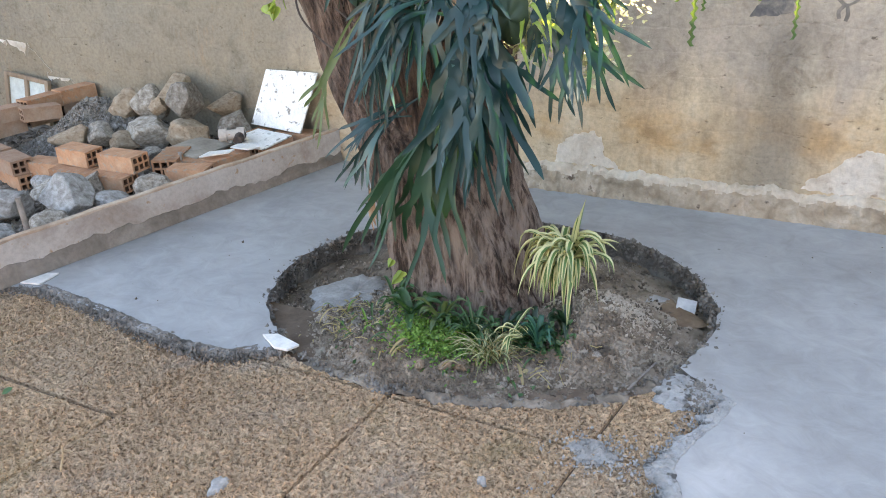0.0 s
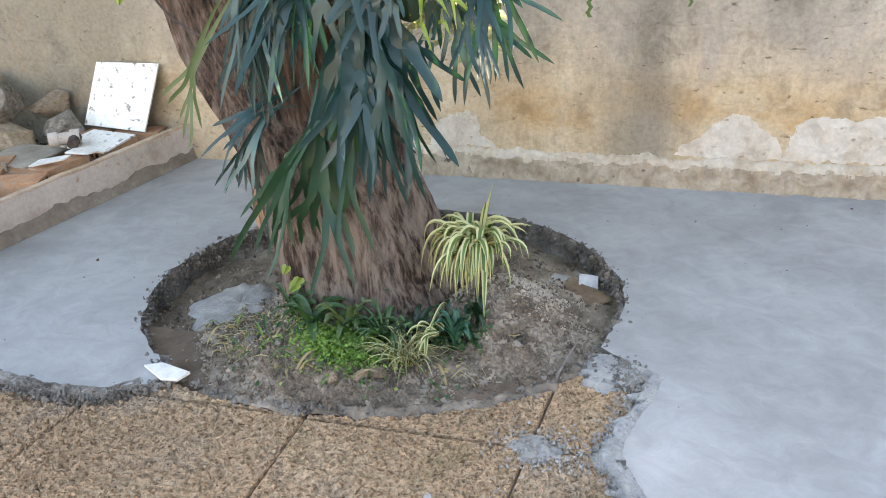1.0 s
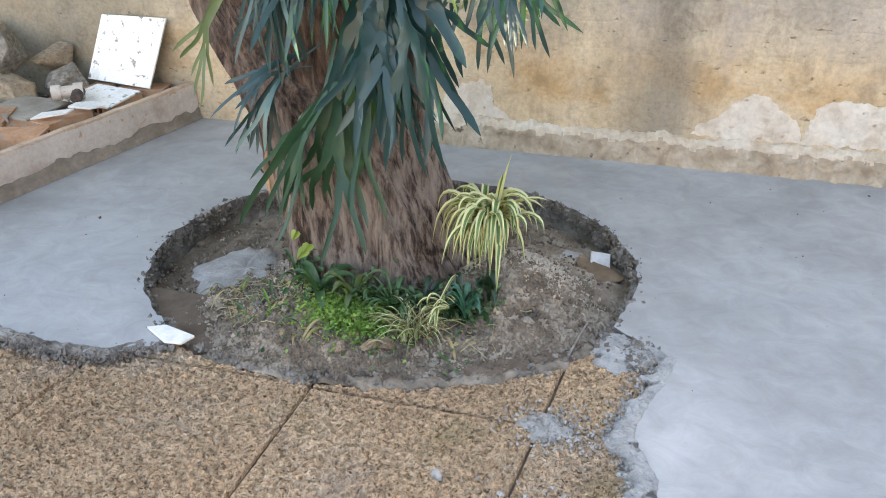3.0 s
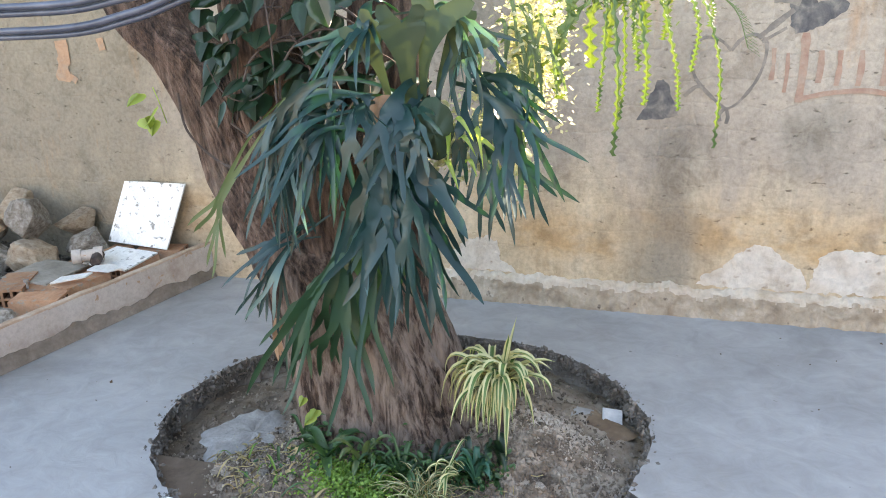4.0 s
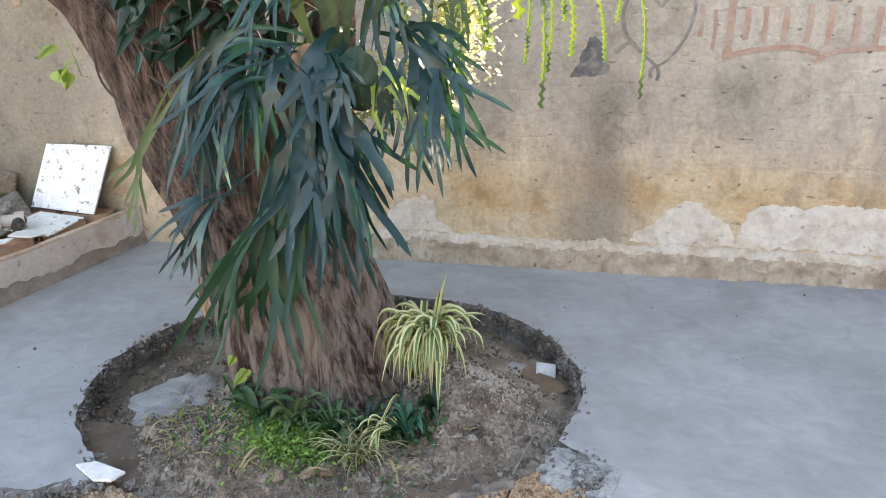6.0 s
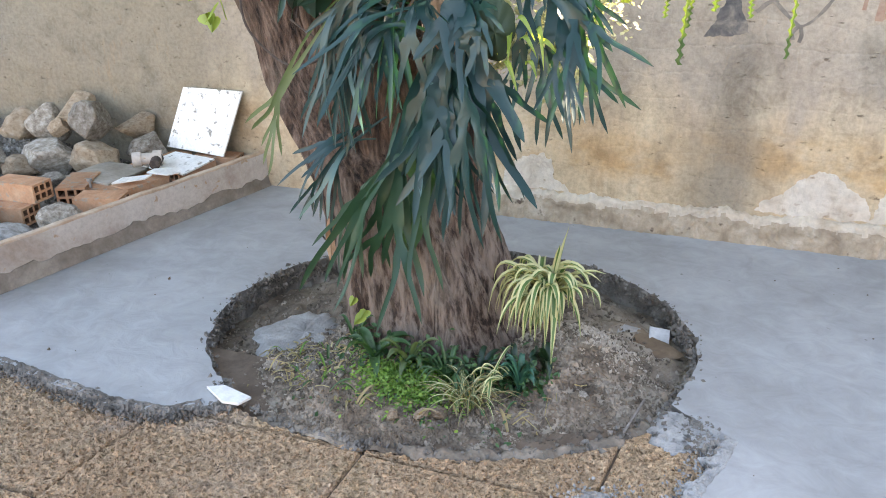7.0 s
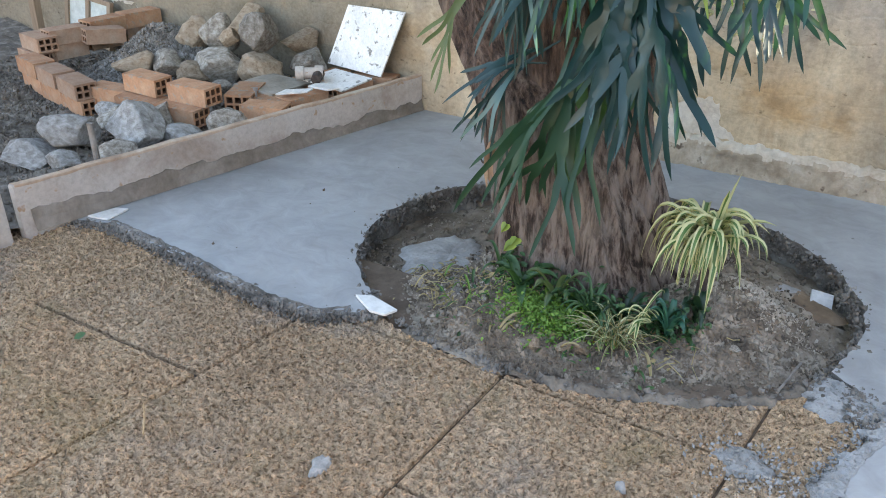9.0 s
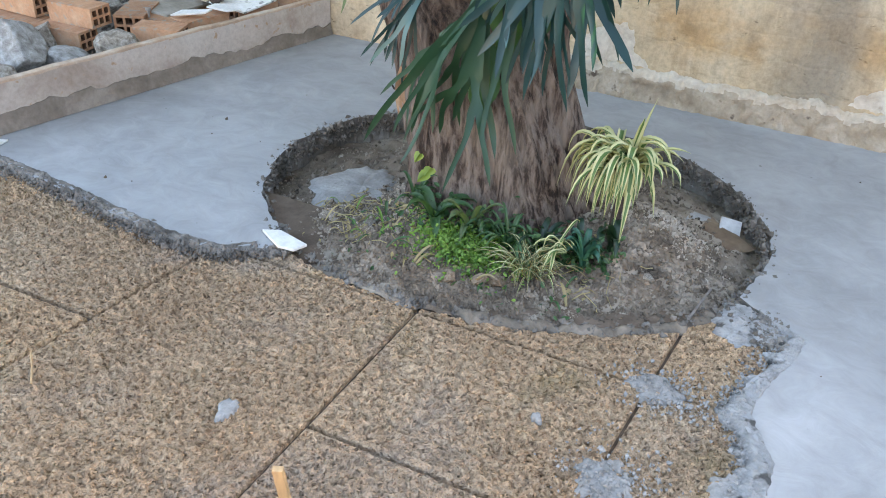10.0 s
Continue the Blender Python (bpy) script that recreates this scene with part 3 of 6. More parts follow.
bm = bmesh.new()
N = 260
rings = []
for j in range(101):
    q = j / 100
    ring = []
    for k in range(N):
        rx, ry = rim(k * math.tau / N, 0.03)
        x, y = BED[0] + (rx - BED[0]) * q, BED[1] + (ry - BED[1]) * q
        ring.append(bm.verts.new((x, y, bed_z(x, y))))
        if j == 0:
            break
    rings.append(ring)
for k in range(N):
    bm.faces.new((rings[0][0], rings[1][k], rings[1][(k + 1) % N]))
for a, b in zip(rings[1:], rings[2:]):
    for k in range(N):
        bm.faces.new((a[k], b[k], b[(k + 1) % N], a[(k + 1) % N]))
tagged(part("planting_bed", bm, M_SOIL, smooth=True), "round sunken bed of dark soil cut in the concrete", "soil bed", kind="structure")


def lip(a_from, a_to, n):
    """Ridge of smoothed mortar between the bed and the paving."""
    bm = bmesh.new()
    prev = None
    for k in range(n + 1):
        a = a_from + (a_to - a_from) * k / n
        row = []
        for g, z in ((-0.04, -0.07), (-0.022, -0.03), (-0.004, -0.014), (0.014, -0.016), (0.03, -0.034)):
            x, y = rim(a, g * (1 + 0.7 * fbm(math.cos(a) * 2, math.sin(a) * 2, 5, 5)) + 0.018 * fbm(math.cos(a) * 3, math.sin(a) * 3, g * 9, 4))
            row.append(bm.verts.new((x, y, z + 0.012 * fbm(x, y, 2, 18) + 0.010 * fbm(x, y, 6, 50))))
        if prev:
            for c in range(4):
                bm.faces.new((prev[c], prev[c + 1], row[c + 1], row[c]))
        prev = row
    return bm


tagged(part("mortar_lip", lip(radians(-82), radians(-22), 80), M_LIP, smooth=True), "uneven tan mortar lip along the bed's front", "mortar", kind="structure")


# kerb board
def kerb():
    bm = bmesh.new()
    ys = [1.925 - k * 2.09 / 40 for k in range(41)]
    for y in ys:
        x = kerb_x(y)
        w = 0.004 * fbm(0, y, 1, 3)
        for dx, z in ((0, -0.05), (0.0, 0.190), (-0.006, 0.197), (-0.026, 0.197), (-0.03, 0.190), (-0.03, -0.05)):
            bm.verts.new((x + dx + w, y, z + (0.004 * fbm(x, y, 4, 5) if z > 0 else 0)))
    bm.verts.ensure_lookup_table()
    v = bm.verts
    for k in range(40):
        for c in range(6):
            d = (c + 1) % 6
            bm.faces.new((v[k * 6 + c], v[k * 6 + d], v[(k + 1) * 6 + d], v[(k + 1) * 6 + c]))
    bm.faces.new([v[c] for c in range(6)])
    bm.faces.new([v[240 + c] for c in range(5, -1, -1)])
    return bm


kb = thing("kerb_board", "long upright grey-brown concrete kerb board with wet cement along its foot", "kerb", (kerb_x(1), 1, 0), kind="structure")
part("board", kerb(), M_KERB, kb)
bm = bmesh.new()
prev = None
for k in range(81):
    y = 1.92 - k * 2.08 / 80
    x, h = kerb_x(y), 0.199 + 0.004 * fbm(kerb_x(y), y, 4, 5)
    row = [bm.verts.new((x + dx + 0.004 * fbm(0, y, 1, 3), y, z)) for dx, z in ((0.0025, h - 0.010 - 0.006 * fbm(0, y, 6, 9)), (0.001, h - 0.001), (-0.006, h + 0.001), (-0.028, h + 0.001), (-0.028, h - 0.006))]
    if prev:
        for c in range(4):
            bm.faces.new((prev[c], prev[c + 1], row[c + 1], row[c]))
    prev = row
part("top_edge", bm, M_KERB_TOP, kb, "worn orange-brown top edge")
bm = bmesh.new()
prev = None
for k in range(121):
    y = 1.92 - k * 2.05 / 120
    x = kerb_x(y) + 0.003 + 0.004
    h = 0.055 + 0.03 * fbm(0, y, 2, 4) + 0.012 * fbm(0, y, 9, 20) + 0.03 * (k / 120)
    row = [bm.verts.new((x + 0.012, y, 0.002)), bm.verts.new((x + 0.002, y, h * 0.5)), bm.verts.new((x - 0.001, y, h)), bm.verts.new((x - 0.008, y, h))]
    if prev:
        for c in range(3):
            bm.faces.new((prev[c], prev[c + 1], row[c + 1], row[c]))
    prev = row
part("cement_splash", bm, M_WET, kb, "dark damp cement splash")
bm = box_bm(0.05, 0.7, 0.24, pose(-2.05, -0.55, 0.07, 0, 0, -13), 0.006)
tagged(part("kerb_block", bm, M_KERB), "short grey concrete kerb block beside the paving", "kerb", kind="structure")


# ---- the tree ----
def trunk_bm(path, radii, lobes, seg=240, per=16, amp=0.12):
    """A fluted, knotty stem."""
    pts = curve_through(path, per)
    rr = []
    for i in range(len(pts)):
        t = i / per
        k = min(int(t), len(radii) - 2)
        rr.append(radii[k] + (radii[k + 1] - radii[k]) * (t - k))
    bm = bmesh.new()
    rings = []
    for p, r in zip(pts, rr):
        ring = []
        for k in range(seg):
            a = k * math.tau / seg
            f = 1 + amp * math.sin(lobes * a + 1.5 * p.z) * min(1, r * 4) + 0.10 * fbm(math.cos(a) * 1.2, math.sin(a) * 1.2, p.z * 1.1, 1.5)
            f += 0.05 * fbm(math.cos(a) * 5, math.sin(a) * 5, p.z * 2.2, 1.6)
            f += 0.08 * abs(noise.noise(Vector((math.cos(a) * 7, math.sin(a) * 7, p.z * 2.4))))
            f += 0.03 * abs(noise.noise(Vector((math.cos(a) * 17, math.sin(a) * 17, p.z * 6))))
            f += 0.04 * (0.5 - abs(noise.noise(Vector((math.cos(a) * 12, math.sin(a) * 12, p.z * 3.0 + 5)))))
            ring.append(bm.verts.new((p.x + r * f * math.cos(a), p.y + r * f * 0.92 * math.sin(a), p.z)))
        rings.append(ring)
    for a, b in zip(rings, rings[1:]):
        for k in range(seg):
            bm.faces.new((a[k], a[(k + 1) % seg], b[(k + 1) % seg], b[k]))
    bm.faces.new(rings[-1])
    return bm


tree = thing("tree", "old tree with furrowed brown bark, forked low, in a round bed", "tree", (0, 0.78, -0.05))
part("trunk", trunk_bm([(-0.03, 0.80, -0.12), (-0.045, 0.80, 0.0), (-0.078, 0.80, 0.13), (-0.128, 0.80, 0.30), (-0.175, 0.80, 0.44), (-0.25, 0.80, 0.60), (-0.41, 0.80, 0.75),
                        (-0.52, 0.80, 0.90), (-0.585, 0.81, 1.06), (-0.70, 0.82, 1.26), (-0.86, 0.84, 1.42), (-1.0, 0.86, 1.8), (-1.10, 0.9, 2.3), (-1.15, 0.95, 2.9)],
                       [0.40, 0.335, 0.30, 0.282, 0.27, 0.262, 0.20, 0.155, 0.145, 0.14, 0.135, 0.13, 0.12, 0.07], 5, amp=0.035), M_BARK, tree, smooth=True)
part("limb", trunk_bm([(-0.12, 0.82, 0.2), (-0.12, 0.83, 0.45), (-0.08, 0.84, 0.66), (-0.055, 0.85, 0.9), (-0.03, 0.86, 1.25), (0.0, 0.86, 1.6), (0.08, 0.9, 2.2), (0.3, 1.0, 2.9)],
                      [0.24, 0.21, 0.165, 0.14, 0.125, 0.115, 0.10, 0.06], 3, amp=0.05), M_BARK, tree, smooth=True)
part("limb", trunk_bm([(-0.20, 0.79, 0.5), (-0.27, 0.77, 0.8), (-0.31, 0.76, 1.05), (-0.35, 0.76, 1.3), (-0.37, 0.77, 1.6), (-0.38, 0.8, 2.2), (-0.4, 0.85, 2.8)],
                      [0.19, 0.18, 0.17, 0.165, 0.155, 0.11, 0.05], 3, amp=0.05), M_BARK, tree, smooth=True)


def leaf_cloud(n, place, size, seed):
    """Many small separate leaves in one mesh."""
    rnd = random.Random(seed)
    vs, fs = [], []
    for _ in range(n):
        p, s = place(rnd), size * rnd.uniform(0.6, 1.3)
        q = Euler((rnd.uniform(-0.9, 0.9), rnd.uniform(-0.9, 0.9), rnd.uniform(0, 6.28))).to_matrix()
        b = len(vs)
        for x, y, z in ((0, 0, 0), (0.28, 0.35, 0.05), (0.22, 0.75, 0.02), (0, 1, -0.08), (-0.22, 0.75, 0.02), (-0.28, 0.35, 0.05)):
            vs.append(tuple(Vector(p) + q @ Vector((x * s, y * s, z * s))))
        fs += [(b, b + 1, b + 2, b + 3), (b, b + 3, b + 4, b + 5)]
    me = bpy.data.meshes.new("leaves")
    me.from_pydata(vs, [], fs)
    return me


def crown_place(rnd):
    c = CLUMPS[rnd.randrange(len(CLUMPS))]
    v = Vector((rnd.gauss(0, 1), rnd.gauss(0, 1), rnd.gauss(0, 0.6)))
    return Vector(c[:3]) + v * c[3]


crnd = random.Random(8)
# crown out of view: its clumps are set to the left to shade the wall
CLUMPS = [(crnd.uniform(-2.6, 0.6), crnd.uniform(0.2, 2.4), crnd.uniform(2.9, 4.2), crnd.uniform(0.22, 0.32)) for _ in range(40)]
me = leaf_cloud(6500, crown_place, 0.13, 3)
me.materials.append(M_CROWN)
unseen_crown = new("unseen_crown", me)
unseen_crown.parent = tree
unseen_crown.matrix_parent_inverse = tree.matrix_world.inverted()


# ---- stones, bricks and rubble behind the kerb ----
def rubble_z(x, y):
    z = 0.03 + 0.05 * fbm(x, y, 1, 2.0) + 0.02 * fbm(x, y, 6, 9)
    z += 0.24 * math.exp(-((x + 3.18) ** 2 / 0.07 + (y - 1.62) ** 2 / 0.12)) + 0.12 * math.exp(-((x + 2.75) ** 2 / 0.15 + (y - 1.68) ** 2 / 0.10))
    return z


bm = bmesh.new()
rows = []
for j in range(70):
    y = -1.2 + 3.12 * j / 69
    x1 = min(kerb_x(y), -1.95 if y < -0.1 else 9) - 0.02
    rows.append([bm.verts.new((x1 - 4.4 * (k / 110) ** 1.3, y, rubble_z(x1 - 4.4 * (k / 110) ** 1.3, y))) for k in range(111)])
for a, b in zip(rows, rows[1:]):
    for k in range(110):
        bm.faces.new((a[k], b[k], b[k + 1], a[k + 1]))
tagged(part("rubble_ground", bm, M_GRAVEL, smooth=True), "rough ground of grey rubble and earth behind the kerb", "rubble", kind="structure")


def rock_mesh(seed, sub=4):
    """A broken field stone: faceted, worn corners."""
    rnd = random.Random(seed)
    bm = bmesh.new()
    bmesh.ops.create_icosphere(bm, subdivisions=sub, radius=1.0)
    planes = [(Vector((rnd.gauss(0, 1), rnd.gauss(0, 1), rnd.gauss(0, 1))).normalized(), rnd.uniform(0.48, 0.80)) for _ in range(13)]
    for v in bm.verts:
        for n, d in planes:
            over = v.co.dot(n) - d
            if over > 0:
                v.co -= n * over * 0.98
        v.co *= 1 + 0.07 * noise.fractal(v.co * 1.8 + Vector((seed, 0, 0)), 0.9, 2.0, 4)
    for axis in range(3):
        far = max(abs(v.co[axis]) for v in bm.verts)
        for v in bm.verts:
            v.co[axis] /= far
    return mesh_of(bm, "rock", M_ROCK_PALE if seed > 9 else M_ROCK_TAN if seed % 3 == 1 else M_ROCK, True)


ROCKS = [mesh_of_rock for mesh_of_rock in (rock_mesh(s) for s in (0, 1, 2, 3, 4, 5, 6, 7, 10, 12, 15))]
ROCK_AT = [
    # x, y, rest height, half sizes, turn
    (-2.38, 0.42, 0.06, 0.16, 0.11, 0.095, 20), (-2.19, 0.60, 0.03, 0.165, 0.12, 0.125, -15), (-2.02, 0.74, 0.0, 0.16, 0.09, 0.085, 35),
    (-1.875, 0.87, 0.05, 0.10, 0.08, 0.09, 60), (-2.30, 0.84, 0.03, 0.08, 0.075, 0.09, 10), (-2.62, 0.82, 0.05, 0.10, 0.075, 0.05, 0),
    (-2.47, 0.24, 0.0, 0.14, 0.10, 0.075, 10), (-2.25, 0.27, 0.0, 0.10, 0.07, 0.06, 30), (-2.10, 0.42, 0.0, 0.10, 0.09, 0.085, 80), (-2.40, 0.64, 0.07, 0.09, 0.08, 0.07, 50),
    (-2.98, 1.28, 0.09, 0.13, 0.10, 0.085, 10), (-2.81, 1.38, 0.09, 0.13, 0.10, 0.09, -20), (-2.66, 1.42, 0.08, 0.10, 0.09, 0.07, 25),
    (-2.55, 1.52, 0.08, 0.17, 0.13, 0.12, 0), (-2.92, 1.70, 0.17, 0.13, 0.11, 0.11, 40), (-2.74, 1.73, 0.19, 0.12, 0.10, 0.12, 10),
    (-2.56, 1.76, 0.24, 0.12, 0.11, 0.125, 70), (-2.33, 1.62, 0.27, 0.135, 0.115, 0.125, 0), (-2.27, 1.56, 0.10, 0.16, 0.11, 0.095, -10),
    (-2.09, 1.74, 0.12, 0.13, 0.10, 0.10, 20), (-2.58, 1.64, 0.26, 0.075, 0.06, 0.06, 0), (-2.45, 1.70, 0.25, 0.08, 0.07, 0.08, 40), (-2.22, 1.83, 0.22, 0.11, 0.08, 0.08, 40),
    (-2.42, 1.40, 0.06, 0.08, 0.06, 0.05, 15), (-2.2, 1.36, 0.07, 0.07, 0.06, 0.05, 75),
]
for k, (x, y, z, a, b, c, turn) in enumerate(ROCK_AT):
    ob = new("stone", ROCKS[(8, 9, 10, 2, 6)[k % 5] if k < 10 else (0, 2, 3, 5, 6)[k % 5] if k % 2 else (1, 4, 7)[k % 3]])
    ob.matrix_world = pose(x, y, max(z, rubble_z(x, y) - 0.04) + c * 0.93, 0, 0, turn) @ Matrix.Diagonal((a, b, c, 1))
    tagged(ob, "rough grey-brown field stone in the rubble heap", "stone", "stones in the heap")


def brick_parts(l=0.29, w=0.19, h=0.09, rows=2, cols=4, clay=None):
    """Hollow clay brick: body with open square channels at both ends."""
    bm = bmesh.new()
    wall = 0.012
    cw, ch = (w - wall * (cols + 1)) / cols, (h - wall * (rows + 1)) / rows
    ys = [-w / 2]
    for c in range(cols):
        ys += [ys[-1] + wall, ys[-1] + wall + cw]
    ys.append(w / 2)
    zs = [-h / 2]
    for c in range(rows):
        zs += [zs[-1] + wall, zs[-1] + wall + ch]
    zs.append(h / 2)
    grids = []
    for sx in (-l / 2, l / 2):
        g = {(i, j): bm.verts.new((sx, y, z)) for i, y in enumerate(ys) for j, z in enumerate(zs)}
        grids.append(g)
        for i in range(len(ys) - 1):
            for j in range(len(zs) - 1):
                q = [g[i, j], g[i + 1, j], g[i + 1, j + 1], g[i, j + 1]]
                if i % 2 and j % 2:
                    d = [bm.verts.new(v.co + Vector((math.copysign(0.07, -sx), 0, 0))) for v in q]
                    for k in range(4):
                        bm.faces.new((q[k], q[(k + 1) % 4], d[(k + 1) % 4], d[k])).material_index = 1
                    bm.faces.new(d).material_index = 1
                else:
                    bm.faces.new(q)
    a, b = grids
    m, n = len(ys) - 1, len(zs) - 1
    for i in range(m):
        bm.faces.new((a[i, 0], a[i + 1, 0], b[i + 1, 0], b[i, 0]))
        bm.faces.new((a[i, n], a[i + 1, n], b[i + 1, n], b[i, n]))
    for j in range(n):
        bm.faces.new((a[0, j], a[0, j + 1], b[0, j + 1], b[0, j]))
        bm.faces.new((a[m, j], a[m, j + 1], b[m, j + 1], b[m, j]))
    return mesh_of(bm, "hollow_brick", [clay or M_BRICK, M_HOLE_SHADE])


BRICK = brick_parts(0.25, 0.12, 0.09, 2, 3)
BRICK6 = brick_parts(0.22, 0.12, 0.09, 2, 3)
BRICK_TALL = brick_parts(0.24, 0.18, 0.14, 3, 4)
BRICK_DUST = brick_parts(0.23, 0.12, 0.085, 2, 3, M_BRICK_OLD)
BRICK_AT = [
    # x, y, z, turns, which
    (-2.54, 0.99, 0.21, 0, 0, -14, 1), (-2.23, 1.01, 0.205, 0, 2, -6, 0), (-2.52, 0.92, 0.115, 0, 0, -6, 0), (-2.25, 0.93, 0.115, 0, 0, -5, 0), (-2.78, 0.95, 0.12, 0, 0, -6, 0),
    (-2.07, 1.20, 0.115, 90, 0, -62, 2), (-1.82, 1.07, 0.155, 0, 0, 6, 1), (-1.84, 1.08, 0.062, 0, 0, 4, 1),
    (-3.46, 0.99, 0.165, 0, 0, -13, 0), (-3.215, 0.935, 0.158, 0, 0, -13, 3), (-2.97, 0.88, 0.150, 0, 2, -13, 3), (-3.45, 1.0, 0.072, 0, 0, -13, 0), (-3.21, 0.945, 0.065, 0, 0, -13, 0), (-2.96, 0.885, 0.058, 0, 0, -13, 0),
    (-3.63, 1.12, 0.165, 0, 0, -8, 3), (-3.60, 1.13, 0.255, 0, 0, -10, 3),
    (-3.56, 1.26, 0.19, 0, 0, 82, 3), (-3.55, 1.27, 0.277, 0, 0, 80, 3), (-3.54, 1.52, 0.20, 0, 0, 84, 3), (-3.53, 1.53, 0.288, 0, 0, 86, 0), (-3.52, 1.77, 0.205, 0, 0, 84, 3), (-3.50, 1.78, 0.295, 0, 0, 80, 0), (-3.40, 1.42, 0.265, 0, 4, 70, 3),
    (-1.81, 1.33, 0.14, 0, 0, 77, 0), (-1.73, 1.62, 0.14, 0, 0, 78, 0), (-1.70, 1.83, 0.14, 0, 0, 6, 0), (-2.02, 1.45, 0.13, 0, 0, 80, 0), (-1.93, 1.70, 0.14, 0, 0, 82, 0), (-1.9, 1.22, 0.14, 0, 0, 10, 0),
]
brnd = random.Random(2)
for x, y, z, rx, ry, rz, which in BRICK_AT:
    loose = 0.25 if x < -2.9 else 1
    ry, rz = ry + loose * brnd.uniform(-2.5, 2.5), rz + loose * brnd.uniform(-5, 5) + (12 if y < 1.15 and x > -2.9 and which < 2 else 0)
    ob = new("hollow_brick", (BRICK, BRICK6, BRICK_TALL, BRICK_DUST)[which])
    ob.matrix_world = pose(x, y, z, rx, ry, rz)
    tagged(ob, "dusty brown hollow clay brick in a low row" if which == 3 else "orange hollow clay brick lying in the rubble", "brick", "hollow bricks")

# loose gravel, clods and pebbles


def scatter(name, n, place, size, material, label, category, seed):
    """Countless small angular lumps in one mesh."""
    rnd = random.Random(seed)
    vs, fs = [], []
    base = [(1, 0, 0), (-1, 0, 0), (0, 1, 0), (0, -1, 0), (0, 0, 1), (0, 0, -1)]
    tri = [(0, 2, 4), (2, 1, 4), (1, 3, 4), (3, 0, 4), (2, 0, 5), (1, 2, 5), (3, 1, 5), (0, 3, 5)]
    for _ in range(n):
        got = place(rnd)
        if not got:
            continue
        x, y, z = got
        s = size * rnd.choice((0.5, 0.7, 1.0, 1.0, 1.5, 2.2)) * rnd.uniform(0.7, 1.2)
        q = Euler((rnd.uniform(0, 6), rnd.uniform(0, 6), rnd.uniform(0, 6))).to_matrix()
        b = len(vs)
        sc = Vector((rnd.uniform(0.7, 1.3), rnd.uniform(0.7, 1.2), rnd.uniform(0.5, 0.9)))
        for v in base:
            w = q @ Vector((v[0] * sc.x, v[1] * sc.y, v[2] * sc.z)) * s * rnd.uniform(0.8, 1.15)
            vs.append((x + w.x, y + w.y, z + w.z))
        fs += [tuple(b + k for k in t) for t in tri]
    me = bpy.data.meshes.new(name)
    me.from_pydata(vs, [], fs)
    me.materials.append(material)
    return tagged(new(name, me), label, category, kind="stuff")


def in_bed(rnd):
    a, q = rnd.uniform(0, math.tau), math.sqrt(rnd.random())
    if rnd.random() < 0.5:
        a = rnd.gauss(-1.3, 0.9)
    rx, ry = rim(a)
    x, y = BED[0] + (rx - BED[0]) * q * 0.99, BED[1] + (ry - BED[1]) * q * 0.99
    if x < -0.35 and y > 0.55 or x > 0.55 and y > 0.8:
        if rnd.random() < 0.6:
            return None
    return x, y, bed_z(x, y) + 0.001


scatter("soil_clods", 20000, in_bed, 0.0047, M_CLOD, "loose grey-brown soil clods and small stones", "soil", 4)


def on_rim(rnd):
    a = rnd.uniform(0, math.tau)
    x, y = rim(a, rnd.gauss(0.0, 0.012))
    if y < 0.3:
        return (x, y, rnd.uniform(-0.03, -0.015)) if rnd.random() < 0.25 else None
    return x, y, rnd.uniform(-0.085, 0.002)


scatter("mortar_crumbs", 7000, on_rim, 0.0062, M_EDGE, "dark crumbling mortar edge of the round bed", "mortar", 5)


def along(pts, spread):
    def f(rnd):
        k = rnd.randrange(len(pts) - 1)
        t = rnd.random()
        (x0, y0), (x1, y1) = pts[k], pts[k + 1]
        return x0 + (x1 - x0) * t + rnd.gauss(0, spread), y0 + (y1 - y0) * t + rnd.gauss(0, spread), rnd.uniform(-0.022, 0.0)
    return f


scatter("edge_mortar", 4200, along([(p[0], p[1] - 0.012) for p in left_edge], 0.016), 0.0046, M_EDGE, "dark rough mortar crumbs along the concrete's edge", "mortar", 6)
scatter("edge_mortar", 1500, along([(p[0] - 0.018, p[1]) for p in right_edge[2:9]], 0.022), 0.0034, M_FRINGE, "grey mortar crumbs along the concrete's edge", "mortar", 7)
scatter("edge_mortar", 1600, along([(0.80, 0.42), (0.90, 0.36), (0.94, 0.33), (0.88, 0.44), (0.92, 0.42)], 0.02), 0.0045, M_EDGE, "grey rough mortar spill beside the bed", "mortar", 8)


def on_rubble(rnd):
    y = rnd.uniform(-0.2, 1.9)
    x = kerb_x(y) - 0.07 - 2.4 * rnd.random() ** 0.9
    return x, y, rubble_z(x, y) + 0.004


def on_heap(rnd):
    x, y = rnd.uniform(-3.45, -2.7), rnd.uniform(1.05, 1.88)
    return x, y, rubble_z(x, y) + 0.003


scatter("gravel", 7000, on_heap, 0.0075, M_PEBBLE, "heap of small grey stone chippings among the bricks", "gravel", 19)
scatter("gravel", 9000, lambda r: (lambda x, y: (x, y, rubble_z(x, y) + 0.002))(r.uniform(-4.4, -2.5), r.uniform(-0.5, 1.1)), 0.007, M_GRAVEL, "dark gravel and debris on the ground", "gravel", 20)
scatter("gravel", 11000, on_rubble, 0.0085, M_GRAVEL, "grey broken gravel and rubble behind the kerb", "gravel", 9)


